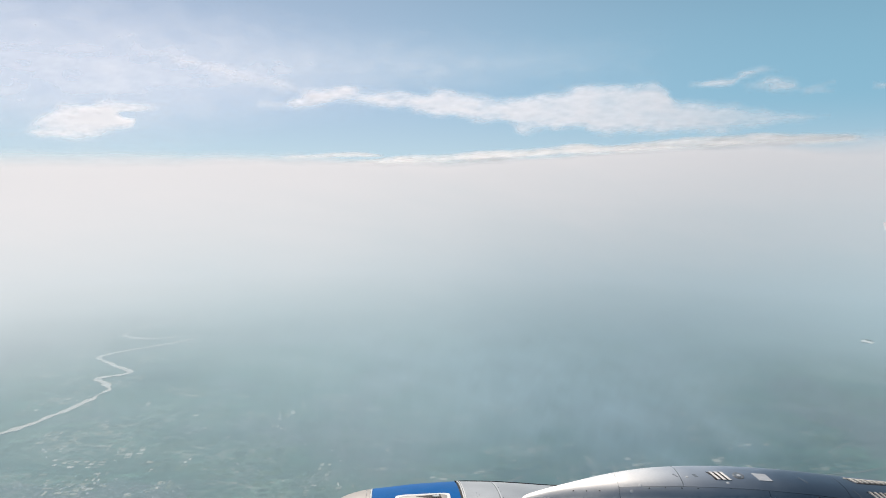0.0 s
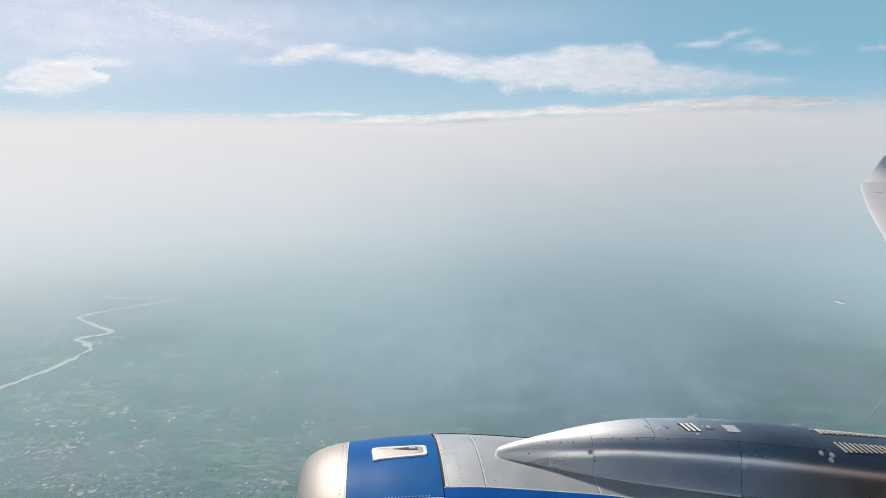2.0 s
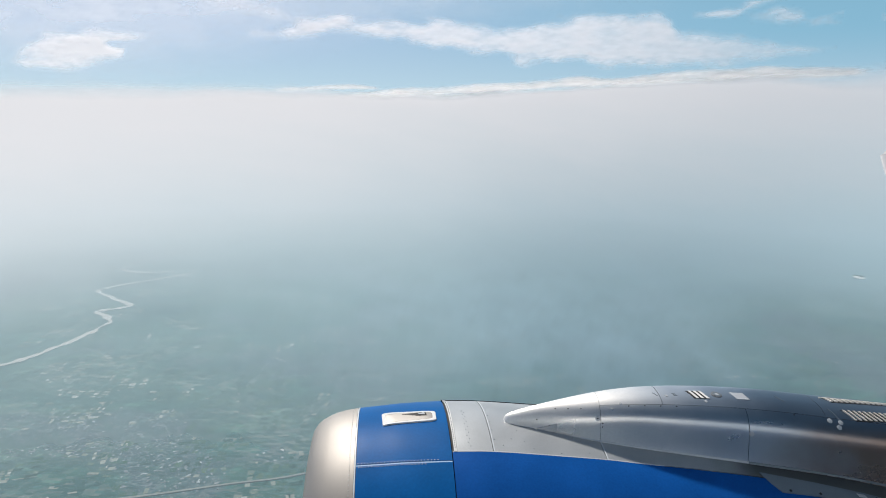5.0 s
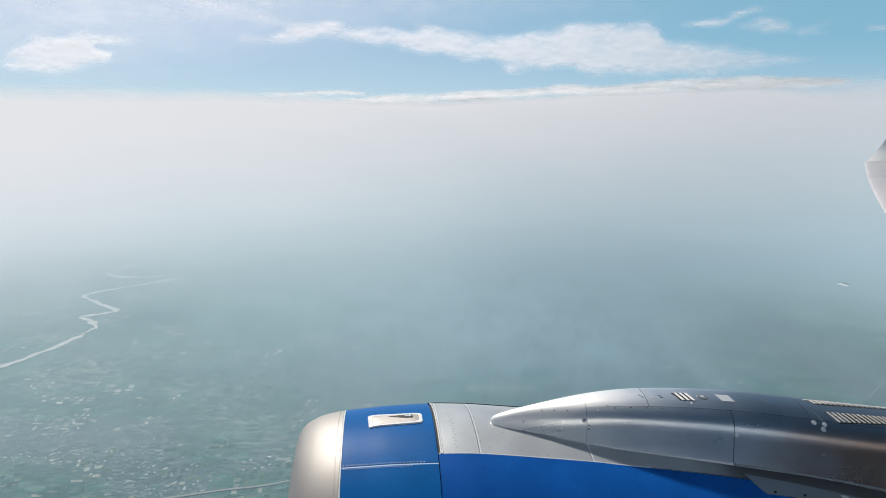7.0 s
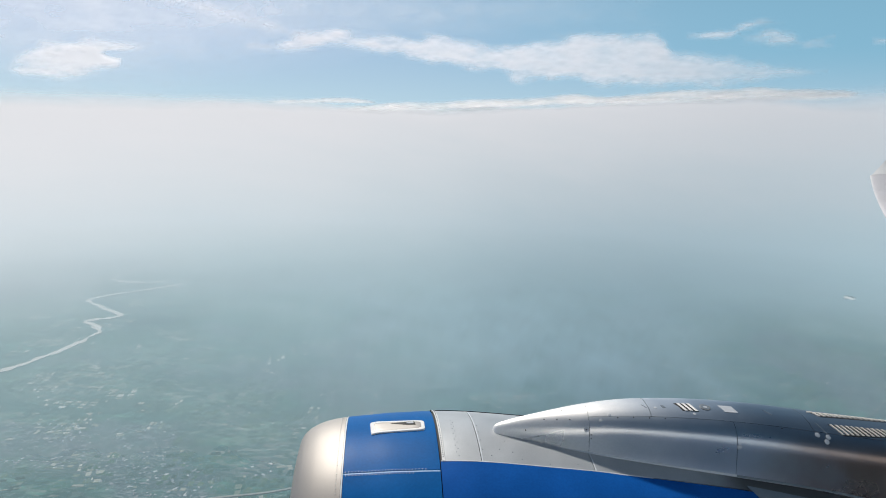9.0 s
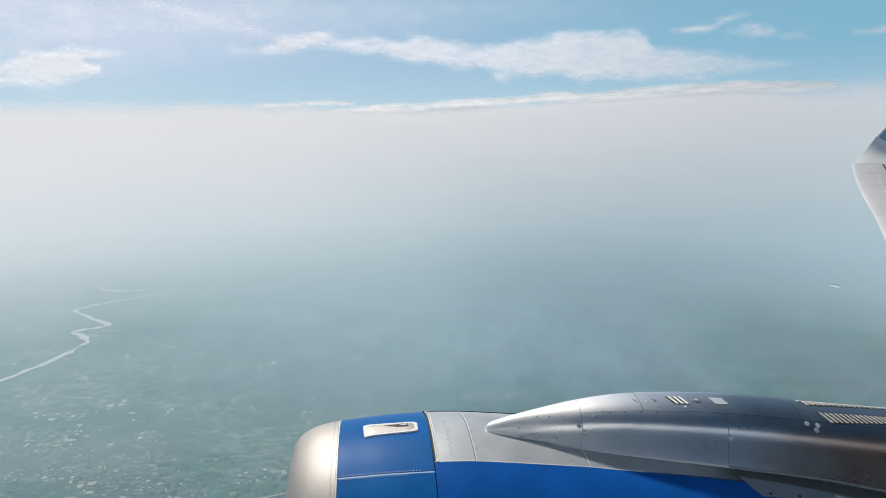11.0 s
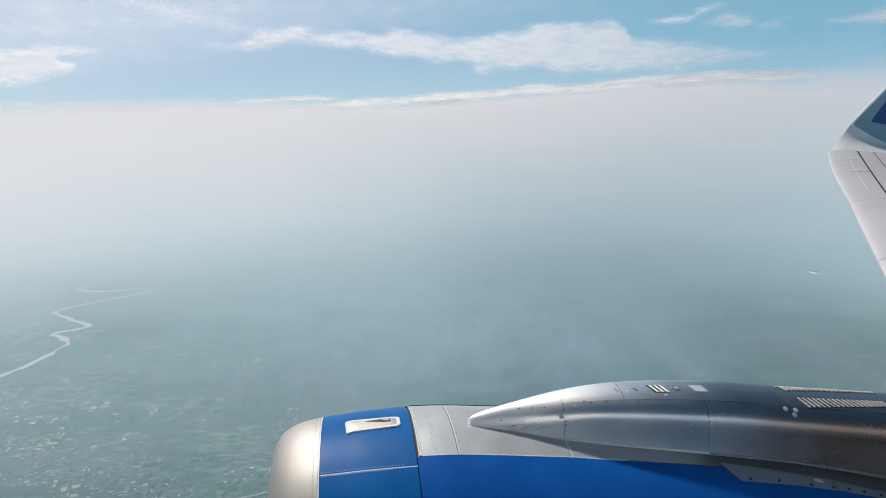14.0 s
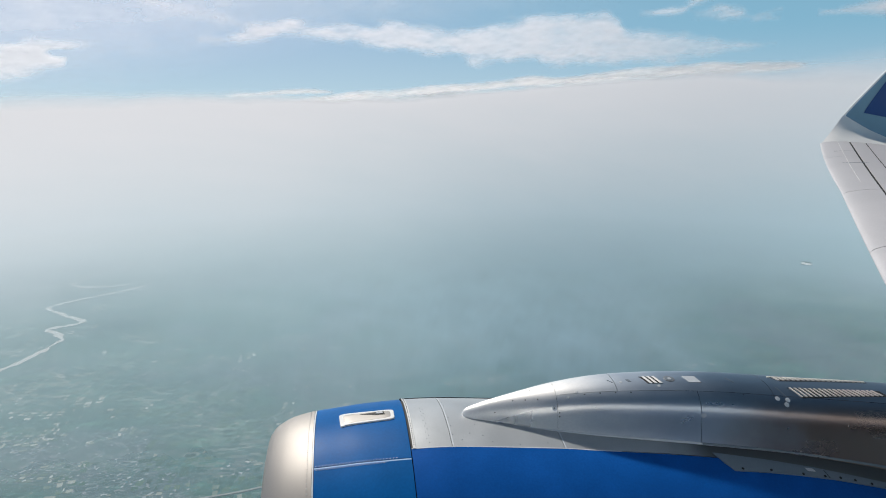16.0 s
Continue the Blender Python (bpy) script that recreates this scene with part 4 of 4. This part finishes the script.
# ---- haze and clouds: sheets of fine droplets that let light through ----
def vapour(name, color_low, color_high, near=-0.45, far=0.0, detail=0.0015, breakup=0.35, through_share=0.08):
    """Scattering droplets; the mesh's own density says how much of the view they cover. Scattered light is painted
    into their tone by height and side.
    """
    m = bpy.data.materials.new(name)
    m.use_nodes = True
    t = m.node_tree
    t.nodes.remove(t.nodes["Principled BSDF"])
    out = t.nodes["Material Output"]
    dens = t.nodes.new("ShaderNodeAttribute")
    dens.attribute_name = "cover"
    co = t.nodes.new("ShaderNodeTexCoord")
    length = t.nodes.new("ShaderNodeVectorMath")
    length.operation = "LENGTH"
    t.links.new(co.outputs["Object"], length.inputs[0])
    rng_node = t.nodes.new("ShaderNodeMapRange")
    rng_node.interpolation_type = "SMOOTHSTEP"
    rng_node.inputs["From Min"].default_value, rng_node.inputs["From Max"].default_value = near, far
    # colour painted whiter towards the sun's side
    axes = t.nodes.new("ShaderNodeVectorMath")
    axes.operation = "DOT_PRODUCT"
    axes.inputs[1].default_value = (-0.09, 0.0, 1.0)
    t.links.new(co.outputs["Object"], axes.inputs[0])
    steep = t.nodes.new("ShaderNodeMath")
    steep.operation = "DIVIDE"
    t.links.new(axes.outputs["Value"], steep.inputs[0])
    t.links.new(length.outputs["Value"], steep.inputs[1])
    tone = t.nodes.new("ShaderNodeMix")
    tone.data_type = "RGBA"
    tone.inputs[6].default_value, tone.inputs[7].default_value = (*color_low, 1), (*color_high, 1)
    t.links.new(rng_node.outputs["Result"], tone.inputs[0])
    nz = t.nodes.new("ShaderNodeTexNoise")
    nz.inputs["Scale"].default_value = detail
    nz.inputs["Detail"].default_value = 9
    mp = t.nodes.new("ShaderNodeMapping")
    mp.inputs["Scale"].default_value = (1, 1, 2.5)
    t.links.new(co.outputs["Object"], mp.inputs["Vector"])
    t.links.new(mp.outputs["Vector"], nz.inputs["Vector"])
    drift = t.nodes.new("ShaderNodeMath")
    drift.operation = "MULTIPLY_ADD"
    drift.inputs[1].default_value = 0.07
    t.links.new(nz.outputs["Fac"], drift.inputs[0])
    t.links.new(steep.outputs["Value"], drift.inputs[2])
    lower = t.nodes.new("ShaderNodeMath")
    lower.operation = "SUBTRACT"
    lower.inputs[1].default_value = 0.035
    t.links.new(drift.outputs["Value"], lower.inputs[0])
    # colour painted duller on the side turned from the sun
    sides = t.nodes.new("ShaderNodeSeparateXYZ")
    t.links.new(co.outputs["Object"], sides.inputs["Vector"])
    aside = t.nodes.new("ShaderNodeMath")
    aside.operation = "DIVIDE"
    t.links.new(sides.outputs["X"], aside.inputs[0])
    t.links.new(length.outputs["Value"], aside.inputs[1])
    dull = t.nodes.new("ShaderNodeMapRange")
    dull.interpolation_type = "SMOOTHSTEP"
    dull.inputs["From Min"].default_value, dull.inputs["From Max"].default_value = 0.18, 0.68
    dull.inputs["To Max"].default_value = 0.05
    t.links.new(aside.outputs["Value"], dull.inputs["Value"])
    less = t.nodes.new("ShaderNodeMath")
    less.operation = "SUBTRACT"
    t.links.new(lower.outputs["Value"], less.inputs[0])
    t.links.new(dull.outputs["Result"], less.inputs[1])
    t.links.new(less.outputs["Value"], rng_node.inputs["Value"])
    # density is broken up most where it is neither full nor empty
    a = t.nodes.new("ShaderNodeMath")
    a.operation = "MULTIPLY_ADD"
    t.links.new(nz.outputs["Fac"], a.inputs[0])
    a.inputs[1].default_value = breakup
    a.inputs[2].default_value = -0.5 * breakup
    inv = t.nodes.new("ShaderNodeMath")
    inv.operation = "SUBTRACT"
    inv.inputs[0].default_value = 1.0
    t.links.new(dens.outputs["Fac"], inv.inputs[1])
    bell = t.nodes.new("ShaderNodeMath")
    bell.operation = "MULTIPLY"
    t.links.new(dens.outputs["Fac"], bell.inputs[0])
    t.links.new(inv.outputs["Value"], bell.inputs[1])
    four = t.nodes.new("ShaderNodeMath")
    four.operation = "MULTIPLY"
    four.inputs[1].default_value = 4.0
    t.links.new(bell.outputs["Value"], four.inputs[0])
    add = t.nodes.new("ShaderNodeMath")
    add.operation = "MULTIPLY_ADD"
    add.use_clamp = True
    t.links.new(a.outputs["Value"], add.inputs[0])
    t.links.new(four.outputs["Value"], add.inputs[1])
    t.links.new(dens.outputs["Fac"], add.inputs[2])
    dif = t.nodes.new("ShaderNodeBsdfDiffuse")
    tra = t.nodes.new("ShaderNodeBsdfTranslucent")
    # the weaker light off the sun's side is greyed into the colour
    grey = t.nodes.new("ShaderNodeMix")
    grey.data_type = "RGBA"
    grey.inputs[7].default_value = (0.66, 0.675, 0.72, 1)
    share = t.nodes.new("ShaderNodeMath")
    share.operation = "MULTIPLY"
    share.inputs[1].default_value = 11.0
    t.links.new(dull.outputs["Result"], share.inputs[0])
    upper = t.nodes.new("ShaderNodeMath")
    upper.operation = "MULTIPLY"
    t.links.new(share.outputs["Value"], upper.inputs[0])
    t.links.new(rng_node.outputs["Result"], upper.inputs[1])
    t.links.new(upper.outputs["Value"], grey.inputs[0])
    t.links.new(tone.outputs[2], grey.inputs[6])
    for n in (dif, tra):
        t.links.new(grey.outputs[2], n.inputs["Color"])
    body = t.nodes.new("ShaderNodeMixShader")
    body.inputs[0].default_value = through_share
    t.links.new(dif.outputs[0], body.inputs[1])
    t.links.new(tra.outputs[0], body.inputs[2])
    clear = t.nodes.new("ShaderNodeBsdfTransparent")
    fin_mix = t.nodes.new("ShaderNodeMixShader")
    t.links.new(add.outputs["Value"], fin_mix.inputs[0])
    t.links.new(clear.outputs[0], fin_mix.inputs[1])
    t.links.new(body.outputs[0], fin_mix.inputs[2])
    t.links.new(fin_mix.outputs[0], out.inputs["Surface"])
    return m


def set_density(ob, values):
    at = ob.data.attributes.new("cover", "FLOAT", "POINT")
    at.data.foreach_set("value", values)


def ease(a, b, x):
    k = min(max((x - a) / (b - a), 0.0), 1.0)
    return k * k * (3 - 2 * k)


def way(az, el):
    a, e = radians(az), radians(el)
    return Vector((math.sin(a) * math.cos(e), math.cos(a) * math.cos(e), math.sin(e)))


# scattered light in the haze colour: bluish low down, white towards the horizon
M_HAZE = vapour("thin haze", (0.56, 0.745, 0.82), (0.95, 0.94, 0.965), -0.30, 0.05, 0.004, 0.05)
M_CLOUD = vapour("cloud droplets", (0.86, 0.835, 0.86), (0.86, 0.835, 0.86), -1.0, 1.0, 0.003, 0.22, 0.82)

M_CREST = vapour("bright cloud crest", (0.92, 0.90, 0.915), (0.92, 0.90, 0.915), -1.0, 1.0, 0.006, 0.36, 0.75)

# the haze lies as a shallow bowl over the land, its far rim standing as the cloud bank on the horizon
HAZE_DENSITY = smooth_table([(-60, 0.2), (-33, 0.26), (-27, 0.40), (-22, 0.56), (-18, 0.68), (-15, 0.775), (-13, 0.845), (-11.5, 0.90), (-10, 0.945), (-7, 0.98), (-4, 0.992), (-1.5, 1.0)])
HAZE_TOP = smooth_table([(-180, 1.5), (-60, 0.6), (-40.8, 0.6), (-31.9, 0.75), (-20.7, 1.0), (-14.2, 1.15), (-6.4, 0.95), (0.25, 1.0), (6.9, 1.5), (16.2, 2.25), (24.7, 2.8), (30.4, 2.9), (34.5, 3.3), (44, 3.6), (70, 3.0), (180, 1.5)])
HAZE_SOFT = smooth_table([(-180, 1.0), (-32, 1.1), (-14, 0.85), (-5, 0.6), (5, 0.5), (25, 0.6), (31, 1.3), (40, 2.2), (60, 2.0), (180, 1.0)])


RIM = 2300.0
# depth differs by bearing; the tilt shapes how brightly each side is lit
HAZE_FLOOR = ((-180, -300), (-70, -190), (-40, -160), (0, -230), (40, -480), (70, -500), (180, -300))


haze_floor = smooth_table(HAZE_FLOOR)


def bowl(k, az):
    """k runs from 0, low beside the aircraft, to 1 at the far rim."""
    low = haze_floor(az)
    r0 = -low
    return r0 + (RIM - r0) * k, low + (185 - low) * k ** 1.25


ks = steps(0.0, 0.38, 38) + steps(0.3808, 0.416, 44) + steps(0.42, 0.6, 18) + steps(0.604, 1.0, 110)
azimuths = sorted(steps(-180, -46, 45) + steps(-45.5, 50, 190) + steps(52, 180, 43)[:-1] + [33.1, 33.2, 33.3, 33.4, 33.6, 33.7, 33.8, 33.9, 34.1, 34.2])


def bowl_point(k, az):
    r, z = bowl(k, az)
    return (r * math.sin(radians(az)), r * math.cos(radians(az)), z)


verts, faces = grid(bowl_point, ks, azimuths, close=True)
verts.append((0, 0, -300))
faces += [(len(verts) - 1, (i + 1) % len(azimuths), i) for i in range(len(azimuths))]
# drifting plumes of thicker vapour: bearing, height, length, width, lean, strength
PLUMES = ((11.5, -18.6, 13.0, 4.8, -0.06, 0.38), (15.0, -19.5, 5.0, 1.1, -0.42, 0.22), (21.0, -23.0, 4.0, 0.9, -0.55, 0.24), (24.5, -20.0, 3.0, 0.8, -0.5, 0.14), (8.0, -23.5, 4.0, 1.2, -0.2, 0.08), (-4.0, -15.5, 7.0, 0.8, 0.05, 0.05))
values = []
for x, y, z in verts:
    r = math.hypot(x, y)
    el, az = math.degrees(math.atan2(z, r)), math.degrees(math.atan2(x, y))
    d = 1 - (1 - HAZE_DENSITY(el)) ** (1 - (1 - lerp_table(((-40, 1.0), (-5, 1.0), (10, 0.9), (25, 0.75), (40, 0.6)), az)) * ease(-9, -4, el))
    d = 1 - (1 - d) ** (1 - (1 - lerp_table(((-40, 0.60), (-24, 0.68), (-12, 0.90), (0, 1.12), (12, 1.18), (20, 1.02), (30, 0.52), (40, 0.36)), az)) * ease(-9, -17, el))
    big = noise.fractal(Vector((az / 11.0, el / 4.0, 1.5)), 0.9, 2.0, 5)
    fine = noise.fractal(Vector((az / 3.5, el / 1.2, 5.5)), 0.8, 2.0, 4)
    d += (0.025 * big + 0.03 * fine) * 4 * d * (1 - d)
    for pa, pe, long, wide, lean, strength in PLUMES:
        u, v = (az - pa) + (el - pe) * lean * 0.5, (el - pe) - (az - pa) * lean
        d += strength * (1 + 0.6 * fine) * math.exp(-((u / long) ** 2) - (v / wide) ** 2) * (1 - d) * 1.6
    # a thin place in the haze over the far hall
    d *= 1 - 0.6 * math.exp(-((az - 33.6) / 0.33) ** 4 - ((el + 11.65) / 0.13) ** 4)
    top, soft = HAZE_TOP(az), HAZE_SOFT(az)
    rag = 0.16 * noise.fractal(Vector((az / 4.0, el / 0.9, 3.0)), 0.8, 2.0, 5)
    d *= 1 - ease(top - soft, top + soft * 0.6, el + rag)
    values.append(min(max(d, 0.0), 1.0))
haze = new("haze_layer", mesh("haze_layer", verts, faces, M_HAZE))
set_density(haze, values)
tagged(haze, "milky white haze over the land to the horizon", "haze", kind="structure")


def cloud(top, bottom, distance, soft, strength, label, rough=1.0, seed=0.0, relief=2.0, fade=1.0, mat=None, notch=None):
    """A cloud between two skylines, given as bearing and height in degrees, with ragged edges and a puffed face. notch: a bay in its outline."""
    hi, lo = smooth_table(top), smooth_table(bottom)
    a0, a1 = min(top[0][0], bottom[0][0]) - 3 * soft, max(top[-1][0], bottom[-1][0]) + 3 * soft
    e0, e1 = min(p[1] for p in bottom) - 2.5 * soft, max(p[1] for p in top) + 2.5 * soft
    na, ne = int(min(260, max(40, (a1 - a0) / 0.11))), int(min(90, max(20, (e1 - e0) / 0.07)))
    front, values = [], []
    for az in steps(a0, a1, na):
        for el in steps(e0, e1, ne):
            ends = min(az - top[0][0], top[-1][0] - az) * 0.25
            depth = min(hi(az) - el, el - lo(az), ends)
            if notch:
                depth -= 1.2 * math.exp(-((az - notch[0]) / notch[2]) ** 2 - ((el - notch[1]) / notch[3]) ** 2)
            rag = noise.fractal(Vector((az / 2.1, el / 0.8, seed)), 0.85, 2.1, 6)
            fine = noise.fractal(Vector((az / 1.1, el / 0.32, seed + 9)), 0.8, 2.1, 4)
            d = depth / soft + rough * (0.9 * rag + 0.3 * fine)
            values.append(ease(-0.9, 2.6, d) * strength * (1 + 0.22 * rag + 0.1 * fine) * (1 - (1 - fade) * ease(0.68, 0.95, (az - a0) / (a1 - a0))))
            puff = 0.6 * rag + 0.4 * fine + min(max(depth, 0), 0.8)
            front.append(way(az, el) * (distance - relief * puff))
    n = ne + 1
    faces = [(i * n + j, i * n + j + 1, (i + 1) * n + j + 1, (i + 1) * n + j) for i in range(na) for j in range(ne)]
    # a back face closes the body
    back = [p * (distance + 25) / p.length for p in front]
    k = len(front)
    rim = [(i * n, (i + 1) * n) for i in range(na)]
    faces2 = [tuple(k + q for q in reversed(f)) for f in faces]
    sides = [(a, b, b + k, a + k) for a, b in rim]
    ob = new("cloud", mesh("cloud", front + back, faces + faces2 + sides, mat or M_CLOUD))
    set_density(ob, values + [v * 0.3 for v in values])
    return tagged(ob, label, "cloud", kind="structure")


cloud([(-15.51, 5.4), (-12.85, 6.0), (-11.05, 6.85), (-8.32, 7.15), (-6.69, 6.74), (-3.65, 6.7), (-2.24, 6.66), (-0.13, 7.1), (2.49, 6.75), (4.87, 6.4), (7.66, 6.75), (10.39, 7.3), (12.2, 7.6), (14.0, 7.5), (17.52, 7.54), (18.21, 7.1), (18.95, 6.25), (21.49, 6.0), (23.56, 5.78), (24.81, 5.4), (27.17, 5.12), (29.0, 4.75)],
      [(-15.51, 5.13), (-12.86, 5.13), (-10.82, 5.25), (-9.0, 5.85), (-5.97, 5.52), (-2.66, 5.14), (0.2, 4.72), (3.55, 4.48), (5.46, 4.25), (6.69, 3.54), (7.86, 3.7), (8.78, 3.98), (10.66, 3.85), (12.53, 3.55), (15.24, 3.6), (18.77, 3.55), (23.78, 3.75), (27.25, 4.3), (29.0, 4.6)], 4900, 0.34, 0.75, "long white cloud drifting above the haze", 0.95, 1.0, 2.0, 0.6)
cloud([(-32.2, 2.55), (-30.86, 3.75), (-29.94, 4.39), (-28.7, 4.62), (-26.86, 4.93), (-25.36, 4.9), (-23.3, 4.84)], [(-32.2, 2.3), (-30.26, 2.1), (-28.85, 1.95), (-27.37, 2.25), (-26.22, 2.72), (-25.1, 3.05), (-24.6, 4.0), (-23.3, 4.6)], 4940, 0.32, 0.97, "small bright white cloud above the haze", 0.8, 4.0, 2.0, 1.0, M_CREST, (-25.3, 4.0, 1.0, 0.26))
cloud([(-10.12, 0.43), (-7.31, 0.87), (-3.51, 1.41), (0.52, 1.67), (3.68, 1.94), (7.49, 2.22), (11.21, 2.68), (14.43, 2.64), (17.53, 3.0), (20.11, 3.24), (23.01, 3.43), (25.81, 3.57), (27.75, 3.51), (29.98, 3.54), (32.4, 3.33)],
      [(-10.12, -0.2), (-7.3, 0.1), (-3.49, 0.55), (0.54, 0.85), (3.71, 1.1), (7.53, 1.4), (11.27, 1.75), (14.5, 1.8), (17.62, 1.95), (20.21, 2.2), (23.13, 2.4), (25.93, 2.56), (27.86, 2.64), (30.09, 2.65), (32.4, 2.89)], 2255, 0.13, 0.93, "bright ragged crest of the cloud bank", 0.7, 7.0, 2.0, 1.0, M_CREST)
cloud([(-10.12, 0.15), (-7.3, 0.59), (-0.61, 0.92), (4.19, 1.4), (8.51, 1.1)], [(-10.12, 0.01), (-7.3, 0.27), (-0.59, 0.5), (4.22, 0.88), (8.53, 0.86)], 2245, 0.10, 0.6, "lower bright fold of the cloud bank", 0.8, 31.0, 1.5, 1.0, M_CREST)
cloud([(11.0, 1.75), (14.4, 1.95), (17.5, 2.12), (20.2, 2.3), (22.5, 2.75), (25.9, 2.9), (27.8, 3.05)], [(11.0, 1.6), (14.4, 1.6), (17.5, 1.7), (20.2, 1.9), (22.5, 2.2), (25.9, 2.4), (27.8, 2.6)], 2240, 0.12, 0.5, "lower bright fold of the cloud bank", 0.8, 37.0, 1.5, 1.0, M_CREST)
cloud([(-13.79, 1.09), (-10.12, 1.49), (-7.32, 1.66), (-5.4, 1.46)], [(-13.79, 0.85), (-10.12, 1.05), (-7.31, 1.2), (-5.4, 1.3)], 2260, 0.10, 0.8, "thin pale shelf of the cloud bank", 0.5, 10.0, 1.5, 1.0, M_CREST)
cloud([(20.7, 7.4), (22.3, 7.75), (23.3, 7.95), (24.2, 8.35), (25.9, 8.5)], [(20.7, 7.15), (22.3, 7.15), (23.3, 7.35), (24.2, 7.8), (25.9, 8.3)], 4910, 0.28, 0.62, "thin wisp of white cloud", 1.0, 13.0, 2)
cloud([(24.6, 7.17), (25.89, 7.68), (27.26, 7.37), (28.05, 7.04), (29.2, 7.1)], [(24.6, 7.0), (26.21, 6.66), (27.93, 6.5), (29.2, 6.6)], 4910, 0.32, 0.6, "thin wisp of white cloud", 1.0, 15.0, 2)
cloud([(33.2, 6.85), (34.8, 7.3), (37.4, 7.4), (41, 6.7)], [(33.2, 6.7), (35.6, 6.45), (37.6, 6.2), (41, 6.0)], 4910, 0.25, 0.75, "small white cloud above the haze", 0.8, 17.0, 2)
cloud([(-24.6, 8.55), (-21.8, 8.9), (-17.6, 8.2), (-15, 7.6), (-11, 6.7)], [(-24.6, 8.3), (-21.8, 8.1), (-17.7, 7.1), (-14.6, 6.6), (-11, 6.1)], 4915, 0.35, 0.38, "faint diagonal veil of high cloud", 0.9, 21.0, 2)
cloud([(-48, 9.0), (-38, 11.5), (-28, 12.5), (-18, 12.0), (-8, 11.0), (2, 10.5), (12, 10.0)], [(-48, 3.0), (-38, 2.5), (-28, 1.6), (-18, 3.4), (-8, 5.8), (2, 7.6), (12, 9.0)], 4960, 2.2, 0.34, "thin white veil of high cloud", 0.25, 27.0, 1.0)
